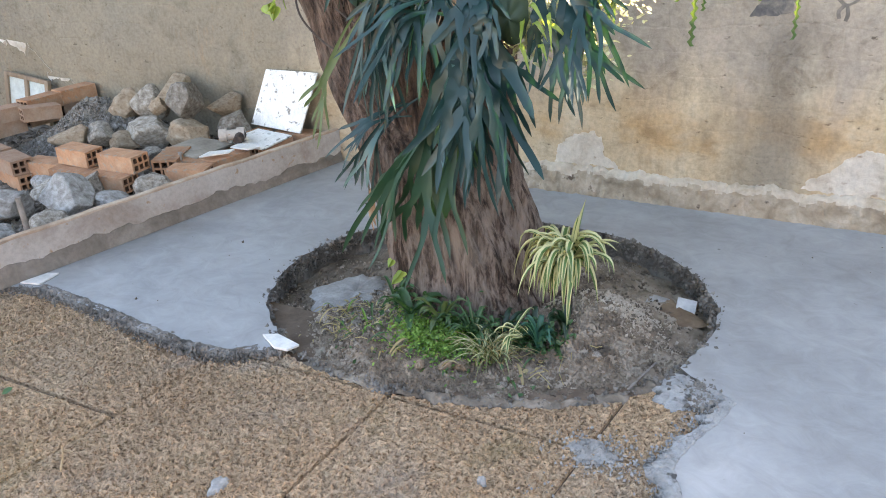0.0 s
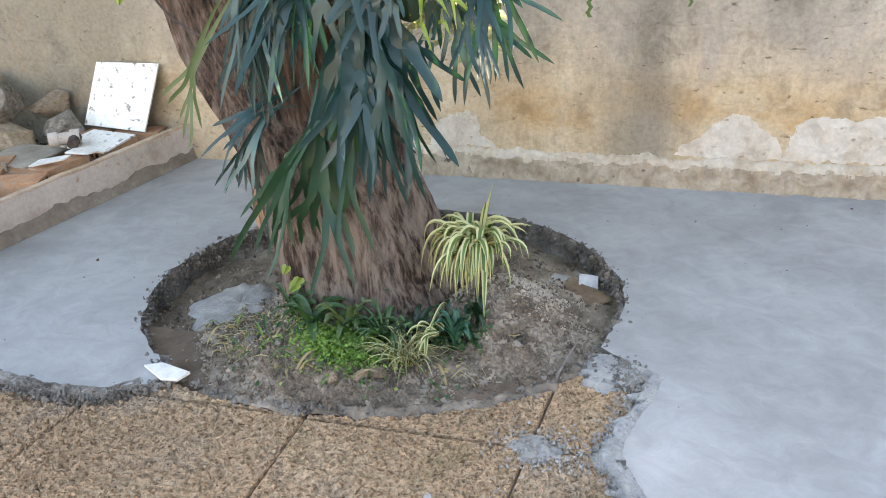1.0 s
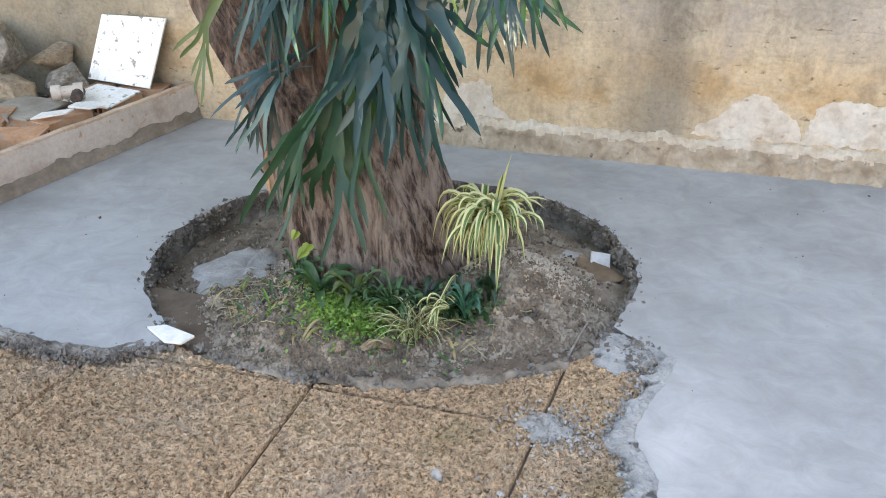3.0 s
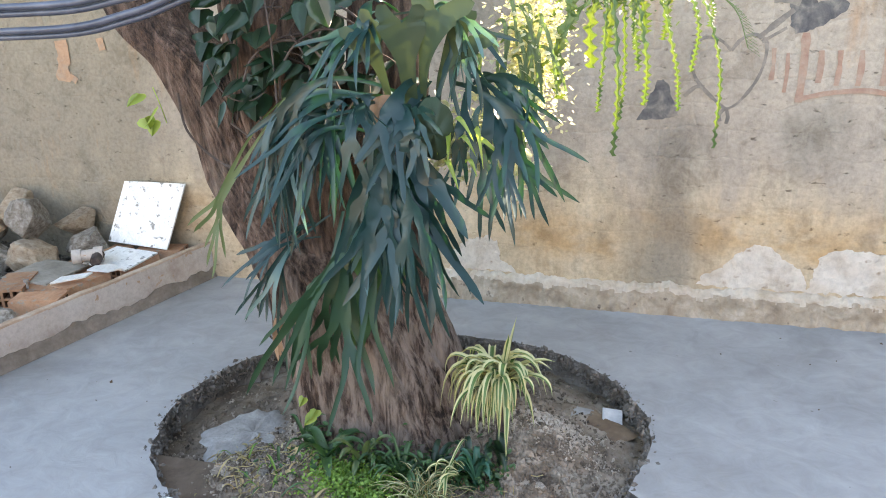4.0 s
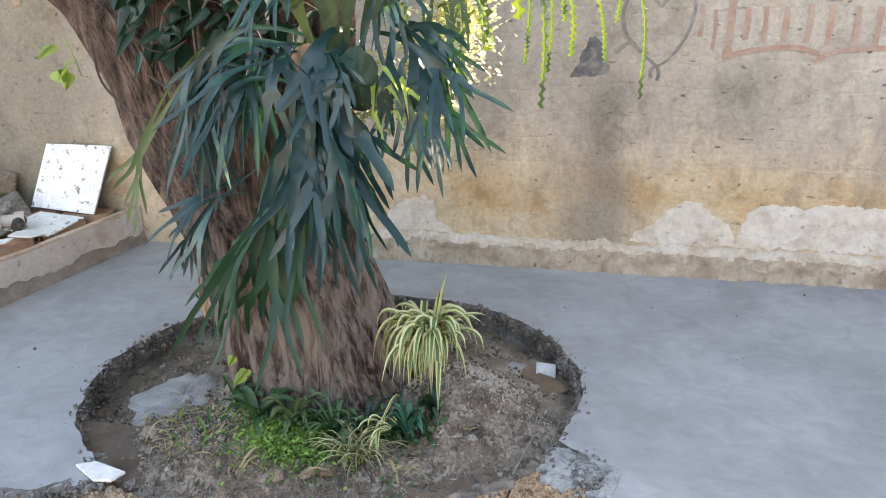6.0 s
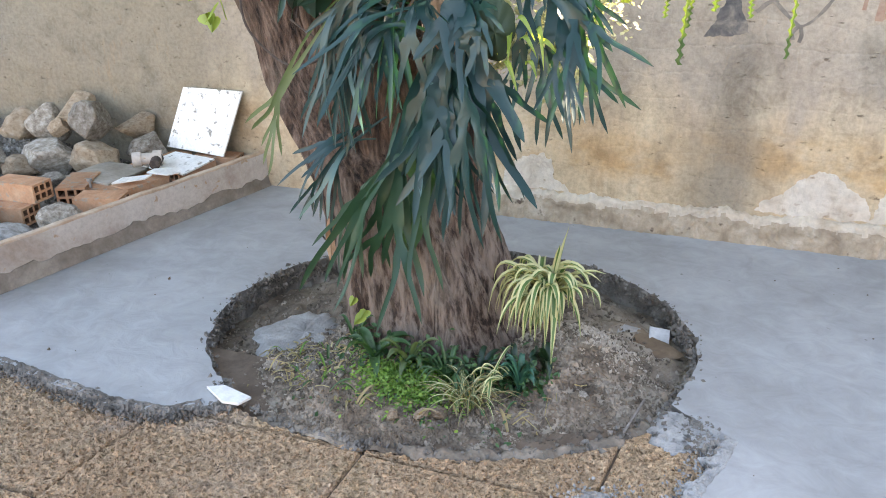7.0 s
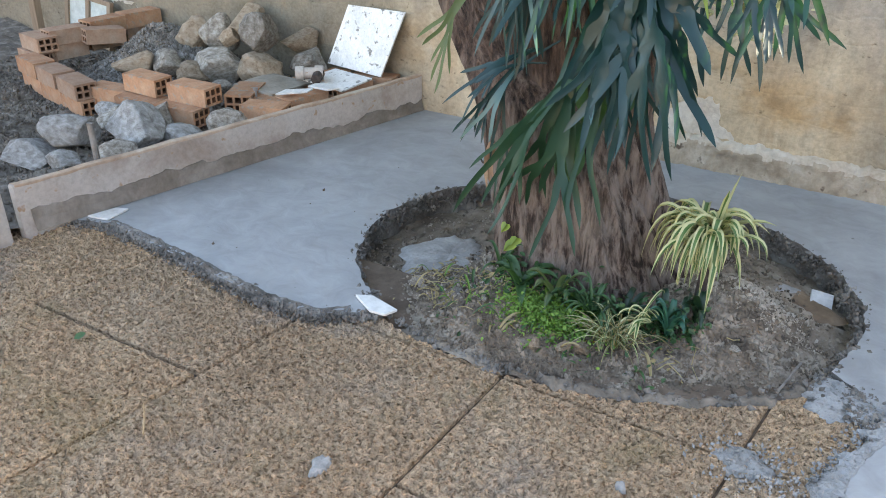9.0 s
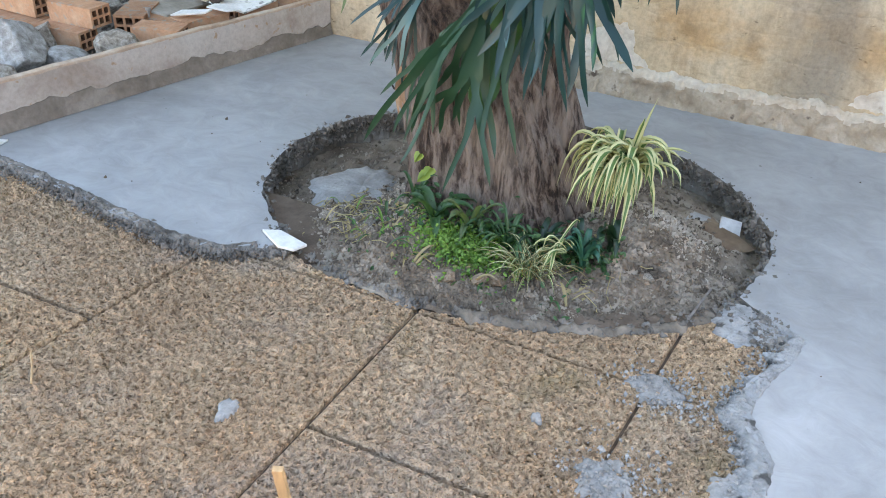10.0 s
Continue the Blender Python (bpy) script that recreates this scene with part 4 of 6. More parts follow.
def mortar_blob(x, y, r, seed, material=M_MORTAR, h=0.006, sq=1.0, z0=-0.014, name="mortar_splash", label="dried grey mortar splash on the ground", category="mortar"):
    bm = bmesh.new()
    rings = []
    for j in range(7):
        q = j / 6
        ring = []
        for k in range(60):
            a = k * math.tau / 60
            rr = r * q * (1 + 0.5 * fbm(math.cos(a) * 0.9 + seed, math.sin(a) * 0.9, 0.2, 0.9) + 0.12 * fbm(math.cos(a) * 4 + seed, math.sin(a) * 4, 0.2, 1.5))
            px, py = x + rr * math.cos(a), y + rr * sq * math.sin(a)
            ring.append(bm.verts.new((px, py, z0 + h * (1 - q ** 3) * (0.6 + 0.8 * abs(fbm(px, py, seed, 22))) - (0.012 if j == 6 else 0))))
        rings.append(ring)
    for a, b in zip(rings, rings[1:]):
        for k in range(60):
            bm.faces.new((a[k], b[k], b[(k + 1) % 60], a[(k + 1) % 60]))
    return tagged(part(name, bm, material, smooth=True), label, category, "mortar splashes" if category == "mortar" else "")


mortar_blob(0.68, 0.005, 0.085, 1.0, sq=0.7, h=0.007, z0=-0.0195)
mortar_blob(0.63, -0.335, 0.075, 4.0, h=0.007, z0=-0.0195)
mortar_blob(-0.235, -0.55, 0.028, 8.0, sq=1.5)
mortar_blob(0.43, -0.23, 0.014, 9.0)
mortar_blob(0.90, -0.30, 0.06, 12.0, sq=2.0)
mortar_blob(-0.53, 0.62, 0.15, 25.0, M_MORTAR, 0.012, 1.3, bed_z(-0.53, 0.62) - 0.004)
mortar_blob(0.86, 0.40, 0.09, 17.0, M_FRINGE, 0.02)
mortar_blob(0.92, 0.36, 0.06, 21.0, M_FRINGE, 0.018)

mortar_blob(0.68, 0.96, 0.13, 31.0, M_EARTH, 0.01, 1.2, bed_z(0.68, 0.96) - 0.004, "earth_patch", "smooth patch of damp brown earth in the bed", "soil")


def sandy(rnd):
    x, y = 0.55 + rnd.gauss(0, 0.075), 0.76 + rnd.gauss(0, 0.07)
    return x, y, bed_z(x, y) + 0.001


scatter("stone_grit", 1500, lambda r: (lambda x, y: (x, y, bed_z(x, y) + 0.001))(0.50 + r.gauss(0, 0.10), 0.54 + r.gauss(0, 0.10)), 0.0062, M_CLOD, "dark gritty clods on the soil mound", "soil", 24)
scatter("pale_crumbs", 3200, sandy, 0.0042, M_SAND, "pale dry soil crumbs heaped in the bed", "soil", 14)
scatter("pale_crumbs", 1700, lambda r: (lambda x, y: (x, y, bed_z(x, y)))(-0.36 + r.gauss(0, 0.15), 0.47 + r.gauss(0, 0.11)), 0.0034, M_SAND, "pale dry soil crumbs and grit in the bed", "soil", 15)
scatter("mortar_grit", 500, lambda r: (0.69 + r.gauss(0, 0.07), 0.0 + r.gauss(0, 0.05), -0.013), 0.0036, M_MORTAR, "grey mortar grit on the paving", "mortar", 16)
scatter("mortar_grit", 400, lambda r: (0.64 + r.gauss(0, 0.06), -0.33 + r.gauss(0, 0.06), -0.013), 0.0036, M_MORTAR, "grey mortar grit on the paving", "mortar", 18)

# speckles of dry dirt on the concrete
rnd = random.Random(12)
scatter("dirt_specks", 60, lambda r: (lambda x, y: (x, y, 0.001) if y > front_y(x) + 1.5 or x > 1.05 or x < -0.95 else None)(r.uniform(-1.3, 2.6), r.uniform(-0.4, 1.8)), 0.0042, M_JOINT,
        "small dark specks of dirt on the concrete", "dirt", 13)


# ---- wall details ----
def plate(loop, y, thick, material, name, parent, label="", tilt=0.0):
    """A thin flat shape on the wall; loop in x, z."""
    bm = bmesh.new()
    f = [bm.verts.new((x, y - thick, z)) for x, z in loop]
    b = [bm.verts.new((x, y + 0.003, z)) for x, z in loop]
    n = len(loop)
    es = [bm.edges.new((f[i], f[(i + 1) % n])) for i in range(n)]
    bmesh.ops.triangle_fill(bm, edges=es, use_beauty=True)
    for i in range(n):
        bm.faces.new((f[i], b[i], b[(i + 1) % n], f[(i + 1) % n]))
    return part(name, bm, material, parent, label)


def ragged(pts, amp=0.012, step=0.012, seed=0.0, s=16):
    return roughen(pts + pts[:1], step, amp, seed, s)[:-1]


def plinth():
    """Rough skirting of hand-thrown plaster, its top worn pale."""
    bm = bmesh.new()
    prev = None
    for k in range(901):
        x = -0.45 + 7.4 * (k / 900) ** 1.5
        h = 0.128 + 0.022 * fbm(x, 0, 1, 5) + 0.014 * fbm(x, 0, 3, 26)
        d = 0.036 + 0.008 * fbm(x, 0, 8, 9)
        row = []
        for q in range(13):
            z = -0.02 + (h + 0.03) * q / 10 if q < 11 else h + 0.006 * (q - 9)
            dy = d + 0.012 * (1 - q / 4) if q < 4 else d - 0.004 * max(0, q - 8) ** 2
            dy = (dy, 0.006, -0.02)[max(0, q - 10)]
            w = 0.012 * fbm(x, z, 2.0, 12) + 0.010 * fbm(x, z, 7.0, 34) + 0.008 * max(0.0, noise.noise(Vector((x * 16, 4, z * 60)))) if 0 < q < 11 else 0
            row.append(bm.verts.new((x, WALL_Y - dy - w, z)))
        if prev:
            for c in range(12):
                f = bm.faces.new((prev[c], prev[c + 1], row[c + 1], row[c]))
                f.material_index = 1 if c >= 8 + round(1.6 * fbm(x, 0, 5, 9)) else 0
        prev = row
    return bm


part("plinth", plinth(), [M_PLINTH, M_PLASTER], wall_north, "rough plaster plinth with a pale worn top", smooth=True)
# last piece: cream wall at the far left, sunlight put into its colour
for n, loop in enumerate((
        [(1.06, 0.15), (1.08, 0.20), (1.17, 0.25), (1.23, 0.32), (1.31, 0.365), (1.38, 0.33), (1.43, 0.29), (1.50, 0.24), (1.53, 0.15)],
        [(1.53, 0.15), (1.545, 0.27), (1.58, 0.34), (1.68, 0.36), (1.80, 0.34), (1.90, 0.37), (2.1, 0.36), (2.3, 0.38), (2.6, 0.35), (2.8, 0.15)],
        [(-0.12, 0.15), (-0.10, 0.24), (0.0, 0.31), (0.08, 0.33), (0.13, 0.27), (0.14, 0.20), (0.20, 0.17), (0.22, 0.15)],
        [(-5.6, -0.1), (-5.5, 0.6), (-5.0, 0.66), (-4.6, 0.55), (-4.4, 0.62), (-4.1, 0.52), (-4.08, 0.56), (-3.95, 0.47), (-3.9, 0.32), (-3.7, 0.36), (-3.62, 0.2), (-3.65, -0.1)])):
    plate(ragged(loop, 0.014 if n < 3 else 0.05, 0.007 if n < 3 else 0.014, n * 3.0, 30 if n < 3 else 16), WALL_Y, 0.004, M_PLASTER_AND_SUN, "plaster_and_sun_patch", wall_north, "pale patch of bare plaster, at the far left with sunlight painted in")


STROKES = []
M_ORANGE = surf("faded_orange_stain", (0.33, 0.25, 0.19), (0.40, 0.24, 0.155), (0.47, 0.30, 0.20), 18, 60, 0.9, 0.3)


def stroke(pts, w, material, name="paint_stroke", y=None):
    """A painted line on the wall, x z points."""
    c = curve_through([(x, 0, z) for x, z in pts], 5)
    a, b = [], []
    for i, p in enumerate(c):
        d = (c[min(i + 1, len(c) - 1)] - c[max(i - 1, 0)]).normalized()
        s = Vector((-d.z, 0, d.x)) * w / 2 * (1 + 0.4 * fbm(p.x, p.z, 1, 20))
        a.append((p.x + s.x, p.z + s.z))
        b.append((p.x - s.x, p.z - s.z))
    bm = bmesh.new()
    STROKES.append(1)
    yy = (y or WALL_Y) - 0.003 - 0.0001 * len(STROKES)
    va, vb = [bm.verts.new((x, yy, z)) for x, z in a], [bm.verts.new((x, yy, z)) for x, z in b]
    for i in range(len(c) - 1):
        bm.faces.new((va[i], va[i + 1], vb[i + 1], vb[i]))
    return part(name, bm, material, wall_north)


stroke([(1.115, 0.955), (1.04, 1.02), (0.98, 1.09), (0.96, 1.17), (0.985, 1.24), (1.03, 1.255), (1.08, 1.235), (1.115, 1.20)], 0.014, M_FADED)
stroke([(1.115, 1.20), (1.15, 1.245), (1.20, 1.265), (1.245, 1.24), (1.25, 1.17), (1.225, 1.08), (1.165, 0.99), (1.115, 0.955)], 0.013, M_FADED)
stroke([(1.115, 0.965), (1.09, 0.935), (1.095, 0.905)], 0.015, M_FADED)
stroke([(1.115, 0.965), (1.125, 0.925), (1.12, 0.895)], 0.014, M_FADED)
stroke([(0.94, 1.01), (0.985, 1.05), (1.02, 1.05)], 0.015, M_FADED)
stroke([(1.215, 1.25), (1.27, 1.30), (1.34, 1.36)], 0.024, M_FADED)
stroke([(1.23, 1.235), (1.32, 1.29)], 0.014, M_FADED)
stroke([(1.33, 1.38), (1.38, 1.43), (1.41, 1.49)], 0.034, M_BLACK)
stroke([(1.26, 1.40), (1.31, 1.40), (1.36, 1.385)], 0.03, M_FADED)
plate(ragged([(0.753, 0.903), (0.84, 0.905), (0.925, 0.925), (0.89, 1.01), (0.855, 1.085), (0.825, 1.085), (0.795, 0.99)], 0.012, 0.012, 0.0, 26), WALL_Y, 0.0025, M_BLACK, "paint_patch", wall_north)
plate(ragged([(1.33, 1.31), (1.36, 1.27), (1.42, 1.28), (1.50, 1.33), (1.54, 1.38), (1.51, 1.405), (1.43, 1.38), (1.39, 1.425), (1.32, 1.41)], 0.014, 0.012, 2.0, 26), WALL_Y, 0.0025, M_BLACK, "paint_patch", wall_north)
for x, z0, z1, w in ((1.28, 1.08, 1.21, 0.016), (1.335, 1.03, 1.19, 0.016), (1.395, 0.99, 1.27, 0.03), (1.46, 1.07, 1.20, 0.022), (1.53, 1.06, 1.2, 0.022), (1.61, 1.06, 1.2, 0.022),
                     (1.70, 1.06, 1.21, 0.022), (1.78, 1.05, 1.21, 0.022), (1.88, 1.05, 1.2, 0.022), (1.96, 1.05, 1.2, 0.022), (2.06, 1.05, 1.2, 0.022), (2.16, 1.05, 1.2, 0.022)):
    stroke([(x, z0), (x + 0.004, (z0 + z1) / 2), (x, z1)], w, M_RED, "paint_bar")
stroke([(1.38, 1.0), (1.51, 1.03), (1.66, 1.04), (1.76, 1.015)], 0.02, M_RED, "paint_bar")
stroke([(1.74, 0.98), (1.82, 1.025), (2.01, 1.04), (2.21, 1.02)], 0.02, M_RED, "paint_bar")
stroke([(-2.19, 1.26), (-2.185, 1.18), (-2.20, 1.12), (-2.21, 1.05)], 0.075, M_ORANGE, "paint_stain")
stroke([(-2.24, 1.08), (-2.16, 1.07), (-2.13, 1.05)], 0.035, M_ORANGE, "paint_stain")
stroke([(-1.95, 1.27), (-1.94, 1.21)], 0.04, M_ORANGE, "paint_stain")


# ---- things on the rubble ----
def slab_thing(name, loop, z, thick, material, label, category, m=None):
    bm = bmesh.new()
    a = [bm.verts.new((x, y, 0)) for x, y in loop]
    b = [bm.verts.new((x, y, thick)) for x, y in loop]
    bm.faces.new(a[::-1])
    bm.faces.new(b)
    n = len(loop)
    for i in range(n):
        bm.faces.new((a[i], a[(i + 1) % n], b[(i + 1) % n], b[i]))
    bmesh.ops.bevel(bm, geom=bm.edges[:], offset=min(0.0015, thick / 4), segments=1, affect="EDGES")
    ob = part(name, bm, material)
    ob.matrix_world = m or pose(0, 0, z)
    return tagged(ob, label, category)


slab_thing("wall_tile", [(0, 0.015), (0.365, -0.01), (0.46, 0.345), (0.09, 0.345)], 0, 0.012, M_TILE, "stained white floor tile leaning against the wall", "tile",
           Matrix.Translation((-2.0, 1.80, 0.195)) @ pose(0, 0, 0, 73, 0, 0))
slab_thing("broken_tile", [(0, 0), (0.28, -0.05), (0.31, 0.20), (0.05, 0.24)], 0, 0.01, M_TILE, "stained white broken tile lying flat on bricks", "tile", pose(-1.94, 1.50, 0.192, 2, 2, 4))
slab_thing("fibre_sheet", [(0, 0), (0.26, -0.04), (0.30, 0.27), (0.03, 0.30)], 0, 0.012, M_BOARDGREY, "dull brown fibre-cement sheet lying on bricks", "sheet", pose(-2.17, 1.22, 0.195, -2, 3, 8))
slab_thing("tile_shard", [(0, 0), (0.15, 0.04), (0.17, 0.09), (0.03, 0.07)], 0, 0.009, M_CHIP, "white ceramic tile shard on the kerb bricks", "tile", pose(-1.87, 1.20, 0.2, 3, -3, 20))
slab_thing("tile_shard", [(0, 0), (0.11, 0.0), (0.15, 0.06), (0.07, 0.10), (0.01, 0.06)], 0, 0.009, M_CHIP, "pale blue-white ceramic tile shard on bricks", "tile", pose(-1.80, 1.37, 0.21, 0, 4, 10))
slab_thing("tile_chip", [(-0.605, 0.115), (-0.51, 0.06), (-0.455, 0.065), (-0.435, 0.11), (-0.55, 0.14)], 0.004, 0.01, M_CHIP, "white tile chip on the concrete's edge", "tile")
slab_thing("tile_chip", [(-1.865, 0.05), (-1.77, 0.07), (-1.78, 0.18), (-1.83, 0.16)], 0.002, 0.008, M_CHIP, "white tile chip on concrete beside the kerb", "tile")
slab_thing("square_tile", [(0, 0), (0.075, 0.0), (0.075, 0.085), (0, 0.085)], 0, 0.012, M_GREYTILE, "small square pale grey tile lying in the bed", "tile", pose(0.705, 0.99, -0.085, 22, 6, 6))
slab_thing("grey_tile", [(0, 0), (0.08, 0.02), (0.10, 0.09), (0.02, 0.10)], 0, 0.012, M_MORTAR, "grey tile piece half sunk in the soil", "tile", pose(0.585, 0.97, -0.07, 5, 8, 10))


def pipe_joint():
    th = thing("pipe_fitting", "dusty pipe fitting with a dark branch on the tile", "pipe", (-1.9, 1.5, 0.22))
    axis = [Vector((-1.95, 1.46, 0.24)), Vector((-1.83, 1.54, 0.24))]
    bm = bmesh.new()
    prof = [(0.0, 0.037), (0.3, 0.037), (0.3, 0.030), (0.7, 0.030), (0.7, 0.04), (1.0, 0.04), (1.0, 0.03), (0.6, 0.024), (0.0, 0.03), (0.0, 0.037)]
    d = (axis[1] - axis[0])
    u = d.normalized().cross(Vector((0, 0, 1))).normalized()
    w = d.normalized().cross(u)
    rings = [[bm.verts.new(axis[0] + d * t + (u * math.cos(a) + w * math.sin(a)) * r) for a in (k * math.tau / 20 for k in range(20))] for t, r in prof[:-1]]
    for k in range(len(rings)):
        a, b = rings[k], rings[(k + 1) % len(rings)]
        for c in range(20):
            bm.faces.new((a[c], a[(c + 1) % 20], b[(c + 1) % 20], b[c]))
    part("body", bm, M_KERB, th)
    bm = tube_bm([axis[0] + d * 0.85 + Vector((0, 0, 0.0)), axis[0] + d * 0.85 + Vector((0.03, -0.07, -0.015))], [0.03, 0.026], 14)
    part("branch", bm, M_ROOT, th, "dark branch of the fitting")


pipe_joint()
tagged(part("bolt", tube_bm([(-1.96, 1.16, 0.19), (-1.96, 1.16, 0.222), (-1.96, 1.16, 0.223), (-1.96, 1.16, 0.235)], [0.006, 0.006, 0.013, 0.012], 8), M_METAL), "small rusty bolt standing on bricks", "bolt")
tagged(part("iron_rod", tube_bm([(-1.93, 0.19, -0.02), (-1.93, 0.19, 0.34)], 0.013, 10), M_METAL), "short upright rusty iron rod among stones", "rod")
tagged(part("wooden_post", box_bm(0.06, 0.05, 1.7, pose(-4.29, 1.62, 0.75, 0, 4, 0), 0.004), M_WOOD), "weathered upright wooden post beside rubble", "post")


def window_frame_thing():
    th = thing("window_frame", "old wooden window frame with two panes against the wall", "window frame", (-4.0, 1.86, 0.1))
    tilt = Matrix.Translation((-4.09, 1.84, 0.20)) @ pose(0, 0, 0, -8, 6, 0)
    for x in (-0.21, 0.0, 0.21):
        part("stile", box_bm(0.035, 0.03, 0.32, tilt @ pose(x, 0, 0), 0.003), M_WOOD, th)
    for z in (-0.145, 0.145):
        part("rail", box_bm(0.385, 0.026, 0.03, tilt @ pose(0, 0, z), 0.003), M_WOOD, th)
    for x in (-0.105, 0.105):
        part("pane", box_bm(0.175, 0.005, 0.26, tilt @ pose(x, 0.004, 0)), M_PANE, th, "dusty pale glass pane")


M_PANE = surf("dusty_glass", (0.55, 0.62, 0.60), (0.62, 0.68, 0.66), (0.70, 0.74, 0.72), 6, 30, 0.25, 0.05)
window_frame_thing()
tagged(part("wooden_stake", box_bm(0.022, 0.014, 0.2, pose(0.05, -0.725, 0.02, 6, -4, 20), 0.002), M_STAKE), "short pale wooden stake driven in the paving", "stake")
tagged(part("iron_bar", box_bm(0.007, 0.24, 0.005, pose(0.715, 0.42, -0.004, -8, 0, -9), 0.001), M_METAL), "thin iron bar lying over the bed's edge", "bar")
me = leaf_cloud(1, lambda r: (-1.20, -0.52, -0.004), 0.038, 5)
me.materials.append(M_LEAF)
tagged(new("fallen_leaf", me), "fallen green leaf on the paving", "leaf")
tagged(part("twig", tube_bm([(-0.78, -0.62, -0.008), (-0.73, -0.66, -0.006), (-0.69, -0.70, -0.008)], 0.0025, 6), M_STAKE), "pale dry twig on the paving", "twig")


# ---- staghorn ferns ----
def blade_row(bm, p, d, face, w, fold):
    s = d.cross(face)
    s = s.normalized() if s.length > 1e-3 else Vector((1, 0, 0))
    n = s.cross(d).normalized()
    return [bm.verts.new(p + s * w / 2 + n * w * fold), bm.verts.new(p), bm.verts.new(p - s * w / 2 + n * w * fold)]


def join_rows(bm, a, b):
    bm.faces.new((a[0], a[1], b[1], b[0]))
    bm.faces.new((a[1], a[2], b[2], b[1]))


def join_wide(bm, a, b):
    """Joins to a row that gets two more points, where the blade will part."""
    m0, m1 = bm.verts.new((b[0].co + b[1].co) / 2), bm.verts.new((b[1].co + b[2].co) / 2)
    bm.faces.new((a[0], a[1], b[1], m0, b[0]))
    bm.faces.new((a[1], a[2], b[2], m1, b[1]))
    return [b[0], m0, b[1], m1, b[2]]


def ribbon(bm, pts, widths, face, fold=0.10):
    """A leaf blade: strip along pts that faces `face`, with a shallow fold."""
    prev = None
    for i, p in enumerate(pts):
        d = (pts[min(i + 1, len(pts) - 1)] - pts[max(i - 1, 0)]).normalized()
        row = blade_row(bm, p, d, face, widths[i], fold)
        if prev:
            join_rows(bm, prev, row)
        prev = row


def split(bm, row, d, face, w, length, gens, rnd, droop):
    """The blade's end row parts in two arms, which part again; webbed like an antler."""
    s = (row[0].co - row[4].co).normalized()
    for sign, start in ((1, row[:3]), (-1, row[2:])):
        ang = math.tan(radians(rnd.uniform(10, 29))) * sign
        curl = s * rnd.gauss(0, 0.02) + face * rnd.gauss(-0.01, 0.04)
        nd = d.copy()
        last = gens <= 0 or rnd.random() < 0.12
        L = length * (rnd.uniform(0.9, 1.5) if last else rnd.uniform(0.4, 0.6))
        n, p, prev = 8, start[1].co.copy(), start
        w0 = (start[0].co - start[2].co).length
        for k in range(n):
            t = (k + 1) / n
            nd = (nd + (s * ang / 4 if k < 4 else s * sign * -0.02) + Vector((rnd.gauss(0, 0.01), rnd.gauss(0, 0.01), -droop)) + curl).normalized()
            p = p + nd * L / n
            if last:
                ww = max(w0 * (1 - 0.42 * min(1.0, t / 0.3)), min(w0, 0.013)) * (1 - 0.15 * max(0.0, t - 0.35)) * (1 if k < n - 2 else (0.65 if k == n - 2 else 0.08))
            else:
                ww = w0 * (0.95 - 0.34 * math.sin(min(1.0, t / 0.8) * 3.1) + (0.5 * (t - 0.6) / 0.4 if t > 0.6 else 0))
            sv = nd.cross(face).normalized()
            if sv.dot(s) < 0:
                sv = -sv
            r2 = [bm.verts.new(p + sv * ww / 2), bm.verts.new(p - face * ww * 0.13), bm.verts.new(p - sv * ww / 2)]
            if k == n - 1 and not last:
                r2 = join_wide(bm, prev, r2)
            else:
                join_rows(bm, prev, r2)
            prev = r2
        if not last:
            split(bm, prev, nd, face, ww, length * 0.95, gens - 1, rnd, droop)


def frond(parent, root, ctrl, tip, w, gens, rnd, material, part_at=0.6):
    """One antler-shaped frond from root over ctrl to tip: channelled strap, then forked fingers."""
    bm = bmesh.new()
    curve = bez(root, ctrl, tip, 24)
    m = int(24 * part_at)
    face = Vector((rnd.gauss(0, 0.5), -1, rnd.gauss(0.1, 0.4))).normalized()
    turn = rnd.gauss(0, 0.4)
    prev = None
    for i in range(m + 1):
        q = i / m
        d = (curve[i + 1] - curve[max(i - 1, 0)]).normalized()
        f = Matrix.Rotation(turn * (q - 1), 3, d) @ face
        ww = w * (0.24 + 0.30 * q ** 1.2 + 0.62 * (max(0, q - 0.55) / 0.45) ** 1.4)
        row = blade_row(bm, curve[i], d, f, ww, 0.16)
        if prev and i == m:
            row = join_wide(bm, prev, row)
        elif prev:
            join_rows(bm, prev, row)
        prev = row
    rest = sum((curve[i + 1] - curve[i]).length for i in range(m, 24))
    split(bm, prev, d, face, ww, rest * (0.8, 0.83, 0.6, 0.5)[min(gens, 3)], gens - 1, rnd, 0.04)
    return part("frond", bm, material, parent, smooth=True)


